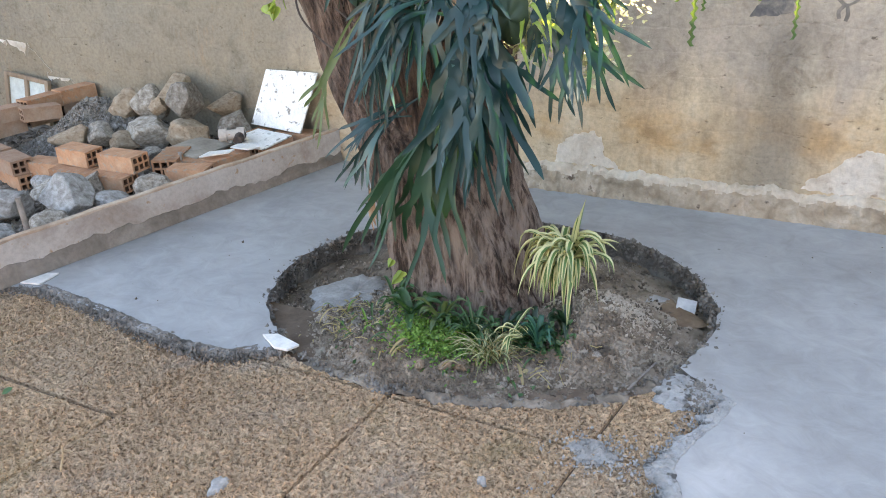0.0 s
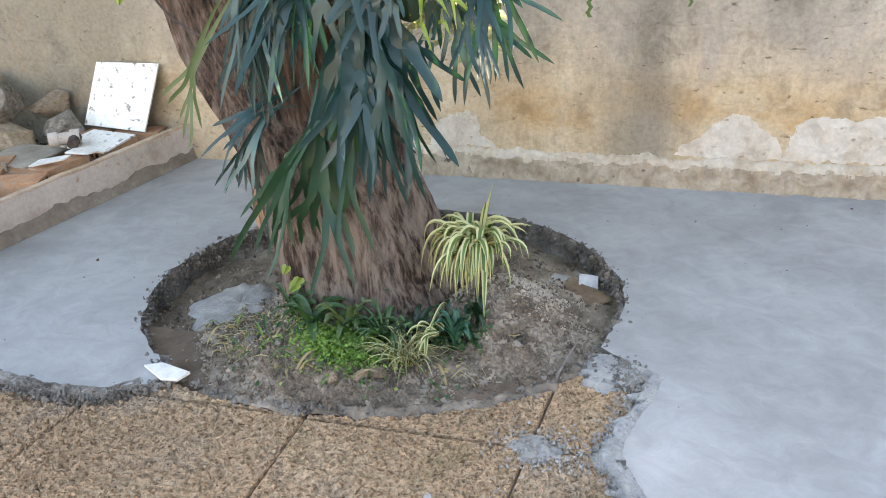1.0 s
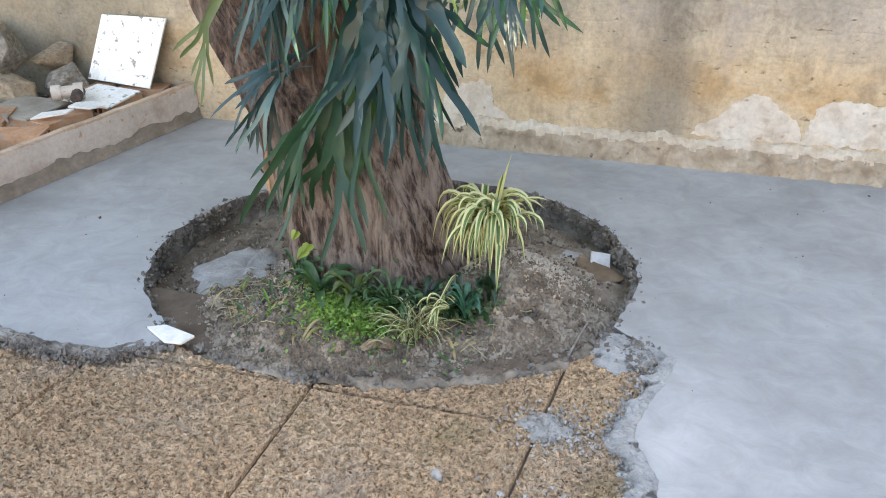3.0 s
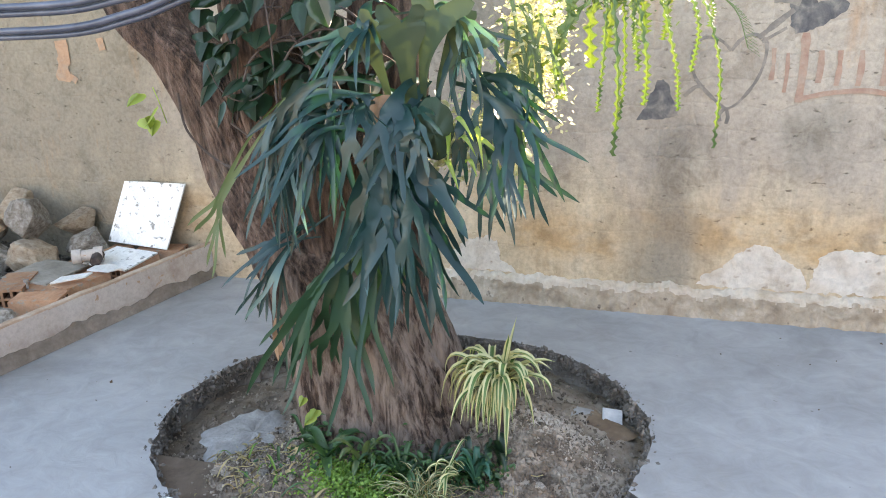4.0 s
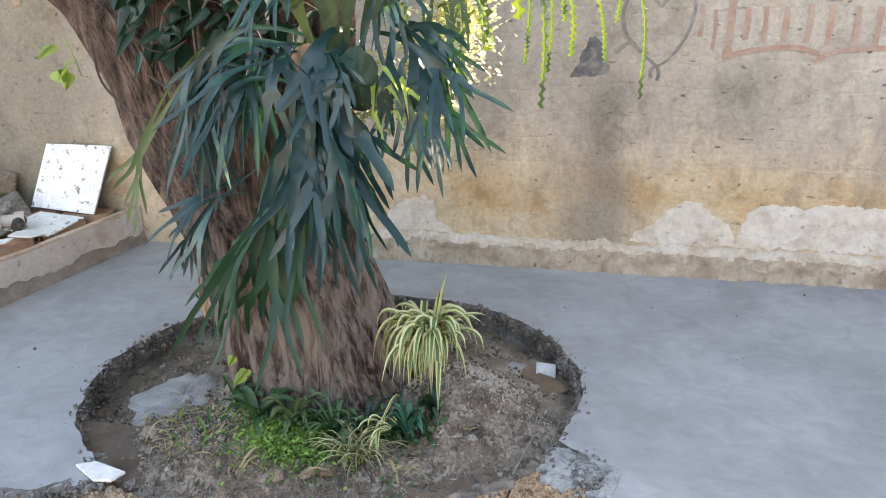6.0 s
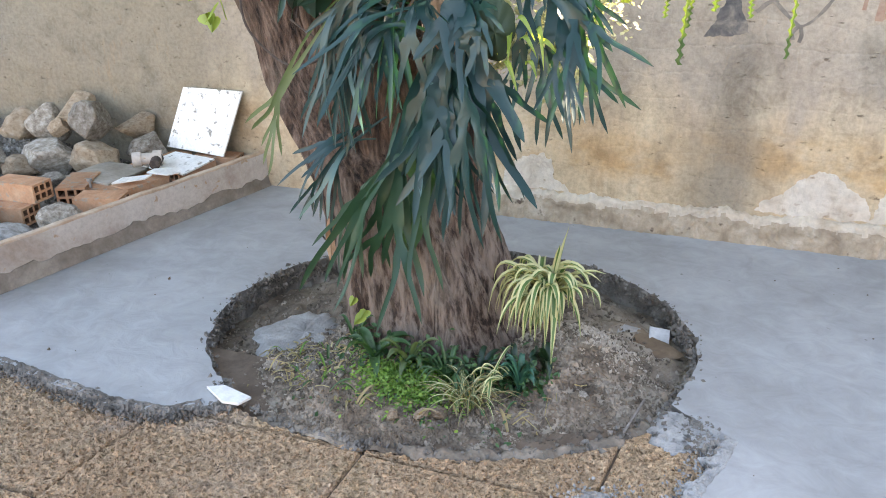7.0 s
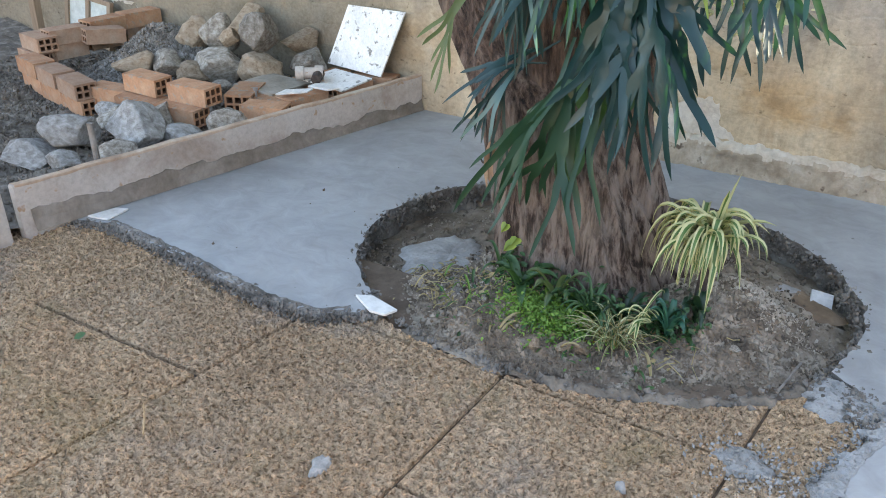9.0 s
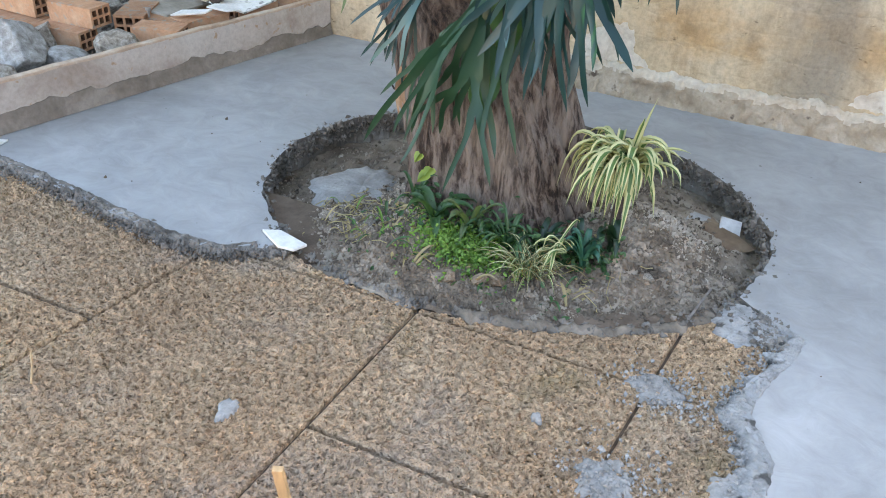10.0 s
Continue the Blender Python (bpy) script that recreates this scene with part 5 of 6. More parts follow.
def fern(name_label, root, bundles, seed, material=M_FERN):
    """A staghorn fern: bundles of fronds that arch from one root and hang; bundles: bend, tip, spread, number, width, forks."""
    rnd = random.Random(seed)
    th = thing("staghorn_fern", name_label, "fern", root, "staghorn ferns on the trunk")
    for bend, tip, spread, n, w, gens in bundles:
        for k in range(n):
            r = Vector(root) + Vector((rnd.gauss(0, 0.03), rnd.uniform(-0.01, 0.05), rnd.gauss(0, 0.03)))
            c = Vector(bend) + Vector((rnd.gauss(0, spread * 0.7), rnd.gauss(0, 0.035), rnd.gauss(0, spread * 0.8)))
            t = Vector(tip) + Vector((rnd.gauss(0, spread), rnd.gauss(0, 0.04), rnd.gauss(0, spread * 1.1)))
            frond(th, r, c, t, w * rnd.uniform(0.75, 1.2), max(1, gens - (rnd.random() < 0.3)), rnd, M_FERN_SHEEN if rnd.random() < 0.08 and material == M_FERN else material, rnd.uniform(0.5, 0.7))
    return th


fern_top = fern("large staghorn fern with blue-green forked fronds on the trunk", (0.15, 0.52, 1.20), [
    ((0.18, 0.30, 1.26), (0.22, 0.33, 0.99), 0.04, 3, 0.075, 3),
    ((0.02, 0.32, 1.26), (0.10, 0.34, 1.02), 0.04, 2, 0.06, 3),
    ((0.06, 0.36, 1.05), (0.29, 0.37, 0.66), 0.05, 5, 0.095, 3),
    ((0.18, 0.38, 1.05), (0.36, 0.40, 0.82), 0.03, 2, 0.075, 2),
    ((0.03, 0.38, 1.0), (0.16, 0.38, 0.64), 0.04, 4, 0.085, 3),
    ((0.02, 0.40, 1.0), (0.03, 0.40, 0.72), 0.05, 2, 0.05, 2),
    ((-0.20, 0.36, 1.28), (-0.18, 0.40, 0.96), 0.05, 4, 0.04, 2)], 21)
fern_side = fern("staghorn fern with drooping blue-green fronds on the trunk's side", (0.33, 0.58, 1.22), [
    ((0.44, 0.46, 1.30), (0.575, 0.46, 1.10), 0.02, 2, 0.04, 2),
    ((0.46, 0.46, 1.25), (0.53, 0.46, 0.96), 0.03, 3, 0.05, 2),
    ((0.42, 0.46, 1.20), (0.47, 0.46, 0.84), 0.03, 2, 0.06, 3),
    ((0.30, 0.50, 1.16), (0.36, 0.52, 0.90), 0.03, 2, 0.05, 2)], 33)
fern_left = fern("staghorn fern with narrow dark fronds on the leaning limb", (-0.04, 0.50, 1.14), [
    ((-0.32, 0.40, 1.28), (-0.22, 0.42, 0.86), 0.035, 4, 0.034, 2),
    ((-0.22, 0.40, 1.20), (-0.20, 0.42, 0.78), 0.035, 3, 0.038, 2),
    ((-0.14, 0.42, 1.15), (-0.12, 0.42, 0.88), 0.04, 3, 0.042, 2),
    ((-0.06, 0.42, 1.05), (-0.04, 0.40, 0.82), 0.03, 1, 0.05, 2)], 44)
fern("small withered staghorn fern with curled tips low on the trunk", (-0.20, 0.52, 0.78), [
    ((-0.28, 0.44, 0.78), (-0.36, 0.43, 0.62), 0.02, 3, 0.03, 2),
    ((-0.25, 0.44, 0.74), (-0.33, 0.43, 0.55), 0.02, 3, 0.028, 2)], 88)
fern_low = fern("lower staghorn fern with long bright green fronds near the bed", (0.0, 0.48, 0.84), [
    ((-0.06, 0.38, 0.70), (-0.30, 0.38, 0.33), 0.02, 2, 0.055, 2),
    ((-0.05, 0.36, 0.68), (-0.20, 0.37, 0.40), 0.02, 1, 0.05, 2),
    ((0.0, 0.36, 0.66), (-0.05, 0.36, 0.27), 0.03, 2, 0.055, 2),
    ((0.05, 0.38, 0.70), (0.05, 0.38, 0.33), 0.02, 1, 0.04, 1),
    ((-0.08, 0.42, 0.70), (-0.13, 0.40, 0.52), 0.03, 2, 0.05, 2)], 55, M_FERN_GREEN)
rnd = random.Random(5)
for k in range(2):
    frond(fern_left, Vector((-0.20, 0.46, 1.20)), Vector((-0.35 + rnd.gauss(0, 0.03), 0.43, 1.10 + rnd.gauss(0, 0.03))), Vector((-0.54 + rnd.gauss(0, 0.025), 0.44, 0.76 + rnd.gauss(0, 0.03))), 0.022, 2, rnd, M_FERN_PALE, 0.75)


def shield(parent, x, y, z, r, turn, tilt, material, seed, tall=1.2):
    """A broad round shield frond with a wavy rim."""
    bm = bmesh.new()
    m = pose(x, y, z, tilt, 0, turn)
    rings = []
    for j in range(8):
        q = j / 7
        ring = []
        for k in range(36):
            a = k * math.tau / 36
            rr = r * q * (1 + 0.12 * fbm(math.cos(a) + seed, math.sin(a), 0, 2))
            ring.append(bm.verts.new(m @ Vector((rr * math.cos(a), -0.05 * (1 - q * q) + 0.012 * q * math.sin(5 * a + seed), rr * tall * math.sin(a)))))
        rings.append(ring)
    for a, b in zip(rings, rings[1:]):
        for k in range(36):
            bm.faces.new((a[k], a[(k + 1) % 36], b[(k + 1) % 36], b[k]))
    return part("shield_frond", bm, material, parent, smooth=True)


shield(fern_top, 0.11, 0.45, 1.12, 0.08, -12, 5, M_SHIELD_DRY, 3.0)
shield(fern_top, 0.24, 0.46, 1.12, 0.055, 15, 5, M_SHIELD, 5.0, 1.6)
for x0, x1, z1, w0 in ((0.20, 0.30, 1.50, 0.15), (0.16, 0.16, 1.46, 0.13), (0.24, 0.40, 1.40, 0.11), (0.10, 0.02, 1.42, 0.10)):
    frond(fern_top, Vector((x0, 0.54, 1.14)), Vector((x0, 0.46, 1.32)), Vector((x1, 0.45, z1)), w0, 1, rnd, M_SHIELD, 0.8)
shield(fern_low, 0.02, 0.54, 0.72, 0.10, 0, 5, M_LEAF, 8.0, 1.5)
shield(fern_low, -0.06, 0.52, 0.50, 0.06, -10, 0, M_LEAF, 9.0, 1.8)
fern_high = fern("staghorn fern with spiky blue-green fronds high on the stem", (0.14, 0.62, 1.40), [
    ((0.32, 0.46, 1.50), (0.37, 0.46, 1.22), 0.03, 3, 0.04, 2),
    ((0.02, 0.42, 1.48), (0.05, 0.44, 1.26), 0.04, 3, 0.04, 2),
    ((-0.06, 0.44, 1.42), (-0.08, 0.44, 1.22), 0.05, 3, 0.034, 2)], 66)
for k in range(2):
    frond(fern_high, Vector((0.22, 0.55, 1.42)), Vector((0.30, 0.44, 1.52)), Vector((0.36 + 0.03 * k, 0.44, 1.25)), 0.035, 2, rnd, M_FERN_SHEEN, 0.6)
fern_mid = fern("staghorn fern with narrow drooping fronds in the fork", (-0.10, 0.56, 1.12), [
    ((-0.20, 0.44, 1.16), (-0.24, 0.44, 0.84), 0.05, 5, 0.03, 2),
    ((-0.08, 0.44, 1.10), (-0.10, 0.42, 0.86), 0.05, 4, 0.035, 2)], 77)


# ---- leaves and hanging plants ----
def heart_leaf(bm, m, s):
    """Heart-shaped leaf, folded along its rib."""
    out = [(0.0, 0.0), (0.28, -0.12), (0.5, 0.05), (0.48, 0.35), (0.28, 0.7), (0.0, 1.05)]
    rib = [bm.verts.new(m @ Vector((0, y * s, -0.03 * s))) for y in (0.0, 0.25, 0.5, 0.75, 1.05)]
    for sign in (1, -1):
        e = [bm.verts.new(m @ Vector((x * sign * s, y * s, 0.08 * s * abs(x) * 2))) for x, y in out[1:5]]
        for f in ((rib[0], e[0], e[1], rib[1]), (rib[1], e[1], e[2], rib[2]), (rib[2], e[2], e[3], rib[3]), (rib[3], e[3], rib[4])):
            bm.faces.new(f)


def vine(name, label, spots, size, material, seed, stem=None):
    rnd = random.Random(seed)
    th = thing(name, label, "vine", spots[0])
    for x, y, z in spots:
        bm = bmesh.new()
        heart_leaf(bm, pose(x, y, z, rnd.uniform(200, 250), rnd.uniform(-30, 30), rnd.uniform(-40, 40)), size * rnd.uniform(0.75, 1.25))
        part("leaf", bm, material, th, smooth=True)
    if stem:
        part("stem", tube_bm(curve_through(stem, 6), 0.0016, 6), material, th)
    return th


rnd = random.Random(17)
vine("climbing_vine", "dark green heart-leaved vine climbing the tree trunk",
     [(rnd.uniform(-0.50, -0.10), rnd.uniform(0.50, 0.58), rnd.uniform(1.06, 1.56)) for _ in range(58)], 0.078, M_VINE, 2, [(-0.45, 0.58, 1.1), (-0.4, 0.57, 1.3), (-0.42, 0.58, 1.55)])
vine("climbing_vine", "small lime-green leaves on a twig beside the limb", [(-0.80, 0.62, 1.18), (-0.75, 0.62, 1.13), (-0.80, 0.63, 1.10), (-0.77, 0.63, 1.09)], 0.06, M_LIME, 3, [(-0.74, 0.66, 1.08), (-0.74, 0.64, 1.14), (-0.76, 0.64, 1.2)])
vine("climbing_vine", "green leaves high between the tree's limbs", [(rnd.uniform(-0.24, 0.04), rnd.uniform(0.60, 0.68), rnd.uniform(1.22, 1.58)) for _ in range(24)], 0.085, M_VINE, 5)
vine("climbing_vine", "bright lime leaves at the trunk's foot", [(-0.20, 0.40, 0.26), (-0.16, 0.40, 0.22), (-0.175, 0.40, 0.20)], 0.035, M_LIME, 6)

tangle = thing("aerial_roots", "tangle of thin dark aerial roots hanging between limbs", "roots", (-0.1, 0.55, 1.2))
for k in range(26):
    a = rnd.uniform(0, 6.28)
    c0 = Vector((-0.18 + rnd.gauss(0, 0.10), 0.56 + rnd.gauss(0, 0.03), 1.22 + rnd.gauss(0, 0.09)))
    r0 = rnd.uniform(0.08, 0.19)
    arc0 = [c0 + Vector((r0 * math.cos(a + t * 0.55), rnd.gauss(0, 0.008), r0 * 1.1 * math.sin(a + t * 0.55))) for t in range(rnd.randrange(4, 8))]
    part("root", tube_bm(curve_through(arc0, 5), rnd.choice((0.002, 0.003, 0.004)), 5), M_ROOT, tangle)
for x0, z0, x1, z1 in ((-0.27, 1.6, -0.24, 1.14), (-0.35, 0.62, -0.33, 0.42), (-0.20, 1.1, -0.14, 0.95)):
    part("root", tube_bm(curve_through([(x0, 0.5, z0), ((x0 + x1) / 2 + 0.015, 0.48, (z0 + z1) / 2), (x1, 0.48, z1), (x1 - 0.015, 0.48, z1 + 0.01)], 6), 0.003, 6), M_ROOT, tangle)


def zigzag(parent, pts, w, material):
    """A flat notched cactus stem."""
    c = curve_through(pts, max(8, int(0.36 / w)))
    bm = bmesh.new()
    prev = None
    face = Vector((random.uniform(-0.5, 0.5), -1, 0.2)).normalized()
    for i, p in enumerate(c):
        d = (c[min(i + 1, len(c) - 1)] - c[max(i - 1, 0)]).normalized()
        s = d.cross(face).normalized()
        a = w * (1.0, 0.55, 0.18, 0.4)[i % 4]
        b = w * (0.18, 0.4, 1.0, 0.55)[i % 4]
        row = (bm.verts.new(p + s * a), bm.verts.new(p + Vector((0, -0.003, 0))), bm.verts.new(p - s * b))
        if prev:
            bm.faces.new((prev[0], prev[1], row[1], row[0]))
            bm.faces.new((prev[1], prev[2], row[2], row[1]))
        prev = row
    return part("stem", bm, material, parent)


hang = thing("hanging_cactus", "hanging fishbone cactus with notched yellow-green stems", "hanging plant", (0.7, 0.85, 1.5))
hr = random.Random(31)
for tx, tz, w in ((0.72, 0.99, 0.012), (0.99, 1.02, 0.009), (0.54, 1.16, 0.026), (0.46, 1.10, 0.012), (0.80, 1.14, 0.013), (0.88, 1.12, 0.010), (0.67, 1.12, 0.010), (0.62, 1.24, 0.024), (0.93, 1.24, 0.010),
                  (0.76, 1.24, 0.013), (0.84, 1.32, 0.016), (0.50, 1.28, 0.010), (0.73, 1.08, 0.009), (0.68, 1.30, 0.026), (0.78, 1.34, 0.022), (0.58, 1.36, 0.022), (0.96, 1.36, 0.012), (0.75, 1.30, 0.008)):
    x0, y0 = hr.uniform(0.64, 0.78), hr.uniform(0.76, 0.9)
    bow = hr.uniform(0.25, 0.75)
    zigzag(hang, [(x0, y0 + 0.05, 1.60), (x0 + (tx - x0) * bow, y0, 1.53 + 0.03 * bow), (x0 + (tx - x0) * (0.8 + 0.3 * bow), y0 - 0.03, 1.49 + (tz - 1.49) * hr.uniform(0.4, 0.6)), (tx + hr.uniform(-0.015, 0.015), y0, tz)], w, M_HANG)


def bushy(n, c, s, size, seed, name, label, category, material, parent=None):
    me = leaf_cloud(n, lambda r: (c[0] + r.gauss(0, s[0]), c[1] + r.gauss(0, s[1]), c[2] + r.gauss(0, s[2])), size, seed)
    me.materials.append(material)
    ob = new(name, me)
    if parent:
        ob.parent = parent
        ob.matrix_parent_inverse = parent.matrix_world.inverted()
        return ob
    return tagged(ob, label, category)


bushy(800, (0.70, 0.84, 1.50), (0.10, 0.05, 0.045), 0.018, 71, "foliage", "", "", M_HANG, hang)
spray = thing("orchid_spray", "pale feathery epiphyte catching the sun beside the trunk", "epiphyte", (0.45, 0.75, 1.2))
bushy(2600, (0.46, 0.80, 1.31), (0.05, 0.05, 0.11), 0.02, 72, "foliage", "", "", M_SPRAY, spray)
bushy(380, (0.36, 0.70, 1.10), (0.04, 0.05, 0.07), 0.035, 73, "foliage", "", "", M_SPRAY, spray)
bushy(300, (0.25, 0.58, 1.08), (0.035, 0.03, 0.05), 0.032, 76, "foliage", "", "", M_SPRAY, spray)
bushy(260, (0.40, 0.70, 0.98), (0.04, 0.04, 0.05), 0.03, 74, "foliage", "", "", M_SPRAY, spray)
for k in range(26):
    x0, z0 = 0.40 + hr.gauss(0, 0.05), 1.28 + hr.gauss(0, 0.08)
    bm = bmesh.new()
    tip = Vector((x0 + hr.uniform(-0.02, 0.12), 0.70, z0 - hr.uniform(0.08, 0.2)))
    ribbon(bm, bez((x0, 0.74, z0), (x0 + 0.06, 0.68, z0 + 0.06), tip, 8), [0.006 + 0.006 * math.sin(i / 8 * 3.1) for i in range(9)], Vector((0.2, -1, 0.3)).normalized())
    part("blade", bm, M_FERN_PALE, spray)
# lime blades stand in for narrow leaves lit yellow-white by the sun
for k in range(9):
    x0, z0 = 0.28 + hr.gauss(0, 0.03), 1.08 + hr.gauss(0, 0.05)
    tip = Vector((x0 + hr.uniform(-0.03, 0.07), 0.43 + hr.gauss(0, 0.02), z0 - hr.uniform(0.02, 0.11)))
    bm = bmesh.new()
    ribbon(bm, bez((x0, 0.47, z0), (x0 + 0.02, 0.43, z0 + 0.04), tip, 7), [0.004, 0.010, 0.014, 0.015, 0.013, 0.010, 0.006, 0.001], Vector((hr.uniform(-0.5, 0.5), -0.6, 0.8)).normalized())
    part("blade", bm, M_LIME, spray)
feather = thing("feathery_twig", "thin pale feathery twig hanging before the wall", "twig", (1.0, 0.9, 1.5))
tw = curve_through([(0.84, 0.85, 1.56), (0.95, 0.85, 1.47), (1.03, 0.85, 1.40), (1.07, 0.85, 1.30)], 10)
part("stem", tube_bm(tw, 0.0015, 5), M_FERN_PALE, feather)
bm = bmesh.new()
for i, p in enumerate(tw[4:]):
    for sgn in (1, -1):
        e = p + Vector((0.03 * (0.6 if sgn > 0 else 1.1), sgn * 0.02, -0.01 + 0.012 * sgn))
        tube_bm([p, e], 0.0007, 3, bm)
part("needles", bm, M_FERN_PALE, feather)


# ---- plants in the bed ----
def spider_leaf(parent, root, tip, lift, w, rnd, m=(M_CREAM, M_STRIPE), bulge=0.5):
    """Arching striped leaf: cream edges, green middle."""
    r, t = Vector(root), Vector(tip)
    mid = r.lerp(t, 0.5)
    pts = bez(r, Vector((r.x + (t.x - r.x) * bulge, r.y + (t.y - r.y) * bulge, mid.z + lift)), t, 9)
    bm = bmesh.new()
    d0 = (t - r)
    d0.z = 0
    face = Vector((0, 0, 1)) if d0.length > 0.03 else Vector((0, -1, 0))
    prev = None
    for i, p in enumerate(pts):
        d = (pts[min(i + 1, 9)] - pts[max(i - 1, 0)]).normalized()
        s = d.cross(face)
        s = s.normalized() if s.length > 1e-3 else Vector((1, 0, 0))
        ww = w * (0.55 + 0.45 * math.sin(math.pi * min(1, i / 9 * 1.05 + 0.1))) * (1 if i < 8 else (0.55 if i == 8 else 0.06))
        up = s.cross(d) * ww * 0.25
        row = [bm.verts.new(p + s * ww / 2 + up), bm.verts.new(p + s * ww / 4), bm.verts.new(p - s * ww / 4), bm.verts.new(p - s * ww / 2 + up)]
        if prev:
            for c in range(3):
                bm.faces.new((prev[c], prev[c + 1], row[c + 1], row[c])).material_index = 1 if c == 1 else 0
        prev = row
    return part("leaf", bm, list(m), parent, smooth=True)


def spider_plant(root, n, reach, seed, label, w=0.016, up=0.08):
    rnd = random.Random(seed)
    th = thing("spider_plant", label, "plant", (root[0], root[1], bed_z(root[0], root[1])))
    for k in range(n):
        hang_down = rnd.random() < 0.68
        a = rnd.gauss(3.9, 0.95) if hang_down else rnd.uniform(0, math.tau)
        L = reach * rnd.uniform(0.6, 1.1)
        out, drop = (rnd.uniform(0.4, 0.9), rnd.uniform(0.15, 0.85)) if hang_down else (rnd.uniform(0.6, 0.95), rnd.uniform(-0.25, 0.45))
        r = (root[0] + rnd.gauss(0, 0.02), root[1] + rnd.gauss(0, 0.015), root[2] + rnd.gauss(0, 0.025))
        spider_leaf(th, r, (r[0] + math.cos(a) * L * out, r[1] + math.sin(a) * L * out, max(bed_z(r[0], r[1]) + 0.015, r[2] - drop * L)), up + L * rnd.uniform(0.3, 0.7) + 0.25 * drop * L, w * rnd.uniform(0.7, 1.15), rnd, bulge=rnd.uniform(0.7, 1.0))
    return th


sp = spider_plant((0.40, 0.60, 0.275), 104, 0.205, 3, "variegated spider plant with long arching cream-striped leaves", 0.023, 0.045)
spider_leaf(sp, (0.41, 0.60, 0.28), (0.45, 0.60, 0.515), 0.02, 0.032, rnd)
spider_leaf(sp, (0.41, 0.60, 0.28), (0.425, 0.60, 0.45), 0.02, 0.026, rnd)
spider_leaf(sp, (0.41, 0.60, 0.29), (0.575, 0.59, 0.375), 0.06, 0.02, rnd)
spider_leaf(sp, (0.41, 0.60, 0.29), (0.56, 0.62, 0.33), 0.09, 0.02, rnd)
part("stem", tube_bm([(0.40, 0.60, -0.03), (0.40, 0.595, 0.12), (0.405, 0.60, 0.28)], [0.022, 0.016, 0.012], 8), M_ROOT, sp)
spider_plant((0.30, 0.38, 0.07), 16, 0.10, 9, "small pale young spider plant in the soil", 0.013, -0.01)
gt = thing("grass_tuft", "dry green grass tuft in the bed", "grass", (0.21, 0.33, 0.0))
for k in range(80):
    a, L = rnd.uniform(0, 6.28), rnd.uniform(0.08, 0.18)
    x, y = 0.21 + rnd.gauss(0, 0.025), 0.33 + rnd.gauss(0, 0.02)
    spider_leaf(gt, (x, y, bed_z(x, y)), (x + math.cos(a) * L, y + math.sin(a) * L * 0.8, bed_z(x, y) + rnd.uniform(0.0, 0.07)), 0.09, 0.006, rnd, (M_DRYLEAF if k % 3 else M_CREAM, M_LEAF))


def cover_place(r):
    x, y = 0.0 + r.gauss(0, 0.085), 0.325 + r.gauss(0, 0.055)
    return x, y, bed_z(x, y) + abs(r.gauss(0.01, 0.018))


me = leaf_cloud(3400, cover_place, 0.0135, 41)
me.materials.append(M_COVER)
tagged(new("groundcover", me), "low bright green small-leaved groundcover on the soil", "groundcover", kind="stuff")
me = leaf_cloud(190, lambda r: (lambda x, y: (x, y, bed_z(x, y) + abs(r.gauss(0.01, 0.02))))(r.choice((-0.30, -0.12, 0.36, 0.02, 0.2)) + r.gauss(0, 0.07), r.choice((0.20, 0.42, 0.36, 0.5)) + r.gauss(0, 0.05)), 0.02, 43)
me.materials.append(M_LEAF)
tagged(new("weeds", me), "scattered small green weeds in the bed", "weeds", kind="stuff")
me = leaf_cloud(160, lambda r: (lambda x, y: (x, y, bed_z(x, y) + 0.008))(r.uniform(-0.55, 0.45), r.uniform(0.2, 0.6)), 0.026, 47)
me.materials.append(M_DRYLEAF)
tagged(new("leaf_litter", me), "dry fallen leaves and straw on the soil", "leaf litter", kind="stuff")


def broad_plant(x, y, n, L, w, seed, label, material):
    r = random.Random(seed)
    z = bed_z(x, y)
    th = thing("broadleaf_plant", label, "plant", (x, y, z), "leafy plants in the bed")
    for k in range(n):
        a = r.uniform(0, 6.28)
        spider_leaf(th, (x, y, z), (x + math.cos(a) * L * r.uniform(0.6, 1), y + math.sin(a) * L * r.uniform(0.6, 1), z + r.uniform(0.01, 0.14)), 0.10, w * r.uniform(0.7, 1.2), r, (material, material))


broad_plant(-0.15, 0.42, 6, 0.17, 0.04, 1, "broad green leafy plant at the trunk's foot", M_LEAF)
broad_plant(0.05, 0.43, 5, 0.13, 0.024, 2, "broad green leafy plant at the trunk's foot", M_LEAF)
broad_plant(0.20, 0.46, 5, 0.13, 0.022, 3, "dark green leafy plant at the trunk's foot", M_VINE)
broad_plant(0.33, 0.45, 5, 0.09, 0.022, 4, "dark green leafy plant at the trunk's foot", M_VINE)
broad_plant(-0.02, 0.42, 9, 0.12, 0.025, 5, "pale green leafy plant at the trunk's foot", M_FERN_PALE)
broad_plant(-0.24, 0.47, 9, 0.11, 0.018, 7, "dark green leafy plant at the trunk's foot", M_LEAF)
broad_plant(0.12, 0.40, 16, 0.13, 0.014, 8, "grassy green plant at the trunk's foot", M_LEAF)
broad_plant(0.355, 0.42, 14, 0.075, 0.028, 9, "small blue-green leafy plant in the soil", M_TEAL)
broad_plant(0.42, 0.50, 7, 0.09, 0.035, 6, "dark green leafy plant under the spider plant", M_VINE)

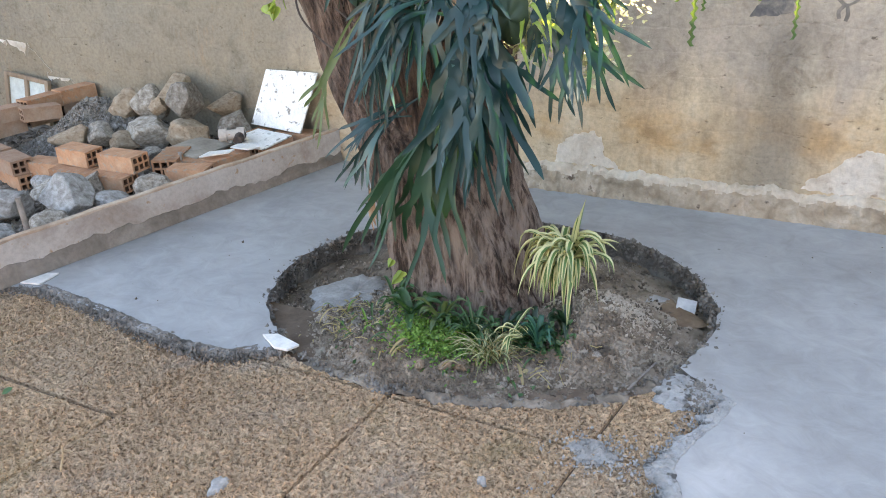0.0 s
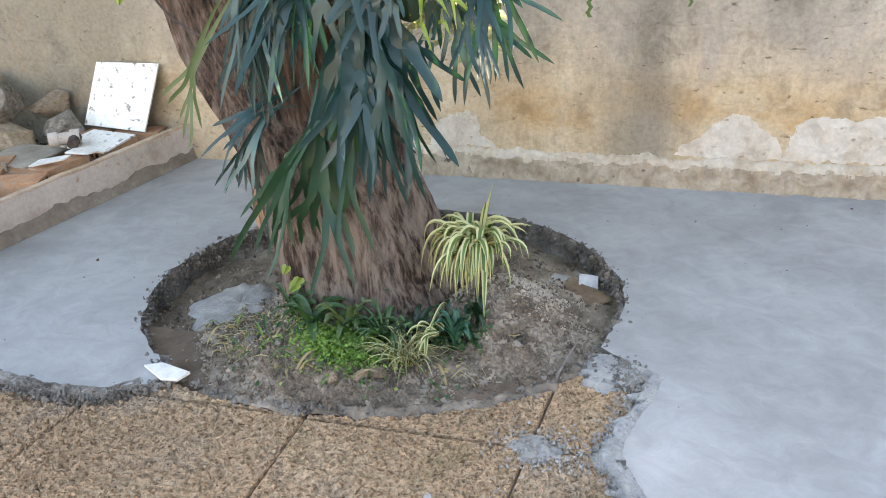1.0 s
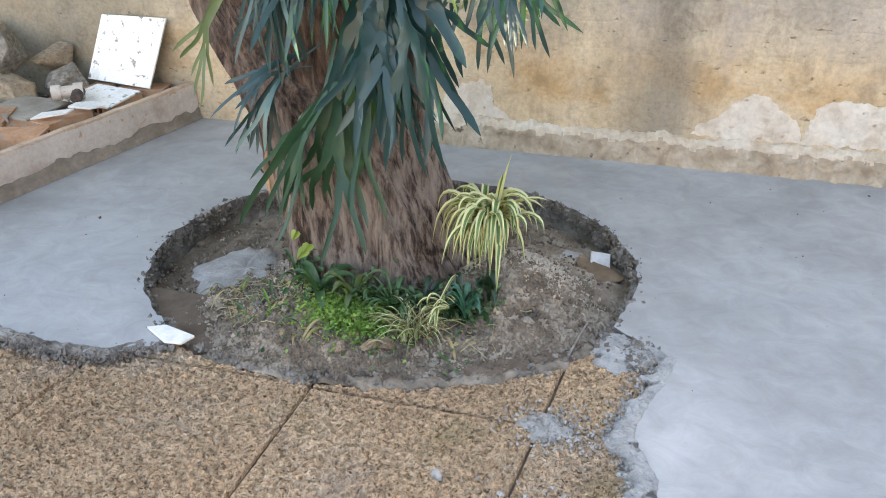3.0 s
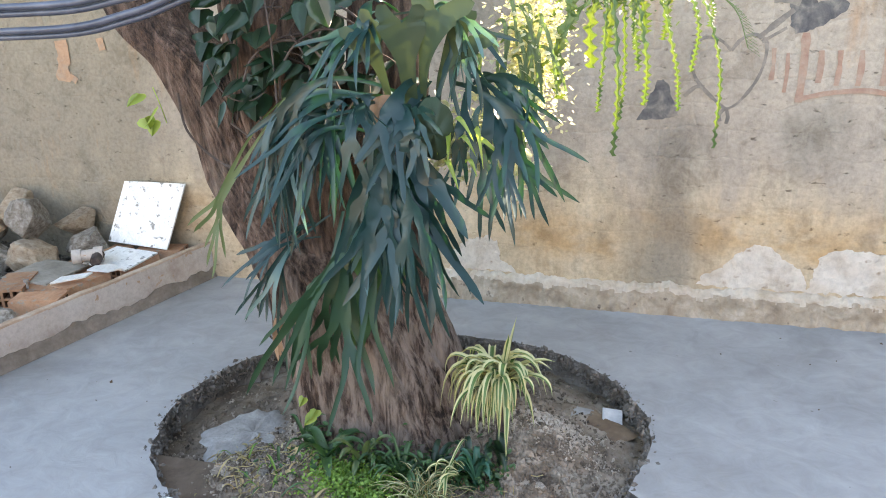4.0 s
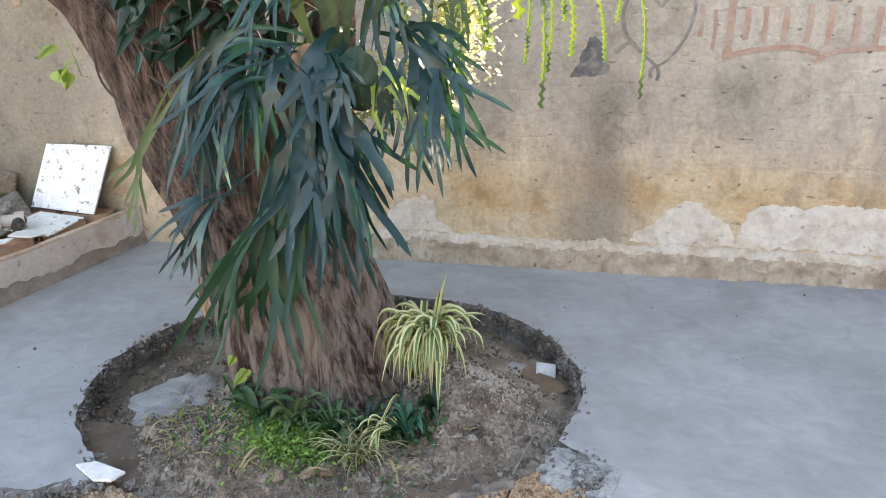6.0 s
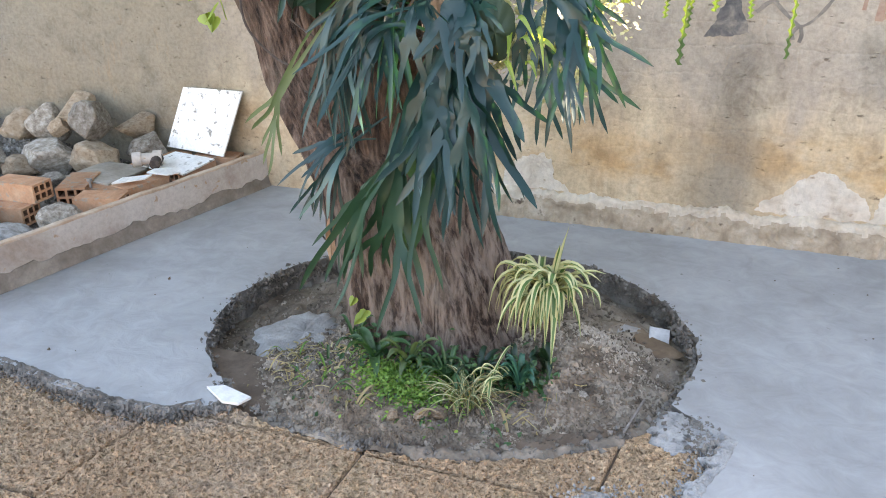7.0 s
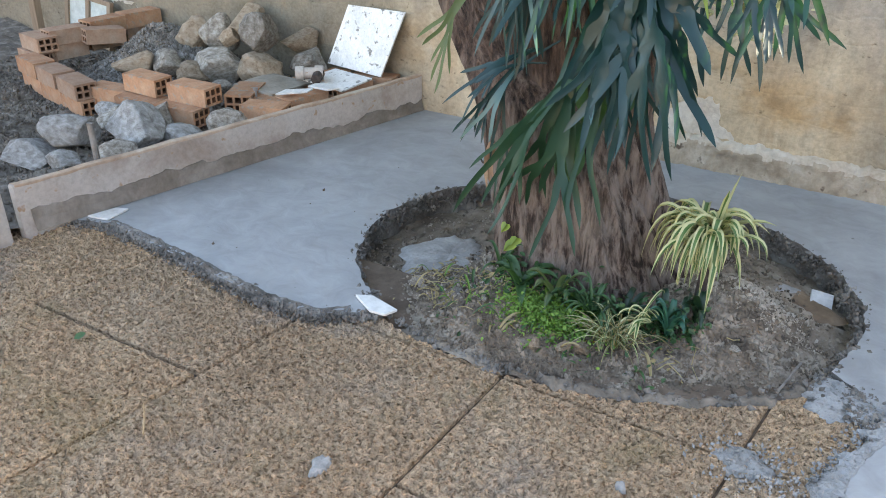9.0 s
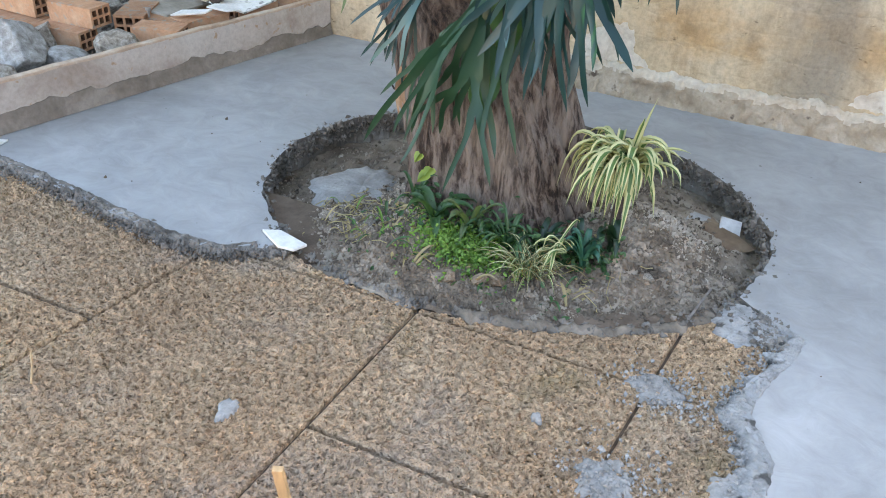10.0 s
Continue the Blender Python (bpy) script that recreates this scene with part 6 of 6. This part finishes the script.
me = leaf_cloud(650, lambda r: (lambda x, y: (x, y, bed_z(x, y) + abs(r.gauss(0.03, 0.035))))(r.choice((-0.14, 0.04, 0.14, 0.26, 0.36)) + r.gauss(0, 0.05), 0.45 + r.gauss(0, 0.035)), 0.026, 53)
me.materials.append(M_LEAF)
tagged(new("undergrowth", me), "tangled small green undergrowth at the trunk's foot", "undergrowth", kind="stuff")
bm = bmesh.new()
for k in range(190):
    a, L = rnd.uniform(0, 6.28), rnd.uniform(0.02, 0.075)
    x, y = (rnd.gauss(-0.36, 0.15), rnd.gauss(0.42, 0.10)) if k % 3 else (rnd.uniform(-0.5, 0.7), rnd.uniform(0.2, 0.5))
    ends = [Vector((x + c * L * math.cos(a), y + c * L * math.sin(a), 0)) for c in (-0.5, 0.0, 0.5)]
    if all((p.x - BED[0]) ** 2 / 0.62 + (p.y - BED[1]) ** 2 / 0.40 < 0.95 for p in ends):
        tube_bm([Vector((p.x, p.y, bed_z(p.x, p.y) + 0.005 + rnd.uniform(0, 0.012))) for p in ends], rnd.uniform(0.0010, 0.0022), 4, bm)
tagged(part("straw", bm, M_DRYLEAF), "dry straw and thin twigs strewn on the soil", "straw", kind="stuff")

dry = thing("dry_frond", "dry orange withered frond hanging by the trunk", "frond", (-0.30, 0.45, 0.45))
for k in range(3):
    bm = bmesh.new()
    ribbon(bm, bez((-0.30 + 0.01 * k, 0.46, 0.50), (-0.31, 0.44, 0.44), (-0.30 + 0.012 * k, 0.45, 0.34 + 0.02 * k), 8), [0.012, 0.016, 0.02, 0.022, 0.02, 0.02, 0.016, 0.01, 0.003], Vector((0.3 * k - 0.3, -1, 0)).normalized())
    part("blade", bm, M_SHIELD_DRY, dry)
for k, (x, y, r) in enumerate(((0.14, 0.25, 0.028), (0.10, 0.20, 0.022), (0.02, 0.17, 0.02), (-0.22, 0.30, 0.016), (0.55, 0.45, 0.018), (0.30, 0.22, 0.016), (-0.35, 0.35, 0.018), (0.62, 0.52, 0.014))):
    ob = new("pebble", ROCKS[(k * 3 + 1) % 8])
    ob.matrix_world = pose(x, y, bed_z(x, y) + r * 0.5, 0, 0, 40 * k) @ Matrix.Diagonal((r * 1.2, r, r * 0.8, 1))
    tagged(ob, "small brown stone lying in the soil", "stone", "stones in the bed")

wk = thing("weed_tuft", "scattered thin green and straw-coloured weeds in the bed", "weeds", (-0.25, 0.35, 0.0))
for k in range(70):
    x, y = rnd.uniform(-0.55, 0.40), rnd.uniform(0.14, 0.50)
    if (x - BED[0]) ** 2 / 0.6 + (y - BED[1]) ** 2 / 0.4 > 0.95:
        continue
    a, L = rnd.uniform(0, 6.28), rnd.uniform(0.03, 0.09)
    spider_leaf(wk, (x, y, bed_z(x, y)), (x + math.cos(a) * L, y + math.sin(a) * L, bed_z(x, y) + rnd.uniform(0.0, 0.05)), 0.04, rnd.uniform(0.004, 0.012), rnd,
                ((M_LEAF, M_LEAF), (M_DRYLEAF, M_DRYLEAF), (M_COVER, M_COVER))[k % 3])

# ---- cables overhead ----
UPPER = [(-2.6, 1.58), (-1.5, 1.47), (-0.76, 1.462), (-0.50, 1.492), (-0.33, 1.521), (-0.18, 1.555), (0.3, 1.78), (1.2, 2.4)]
LOWER = [(-2.6, 1.50), (-1.5, 1.41), (-0.773, 1.404), (-0.507, 1.441), (-0.335, 1.491), (-0.16, 1.545), (0.3, 1.78), (1.2, 2.4)]
for line, dz, dy, r in ((UPPER, 0.006, 0.0, 0.010), (UPPER, -0.012, 0.012, 0.009), (LOWER, 0.002, 0.02, 0.010), (LOWER, -0.015, 0.03, 0.008)):
    pts = curve_through([(x, 0.2 + dy + 0.08 * max(0.0, x), z + dz) for x, z in line], 8)
    tagged(part("cable", tube_bm(pts, r, 10), M_CABLE, smooth=True), "thick blue-grey cable slung past the tree", "cable", "overhead cables")
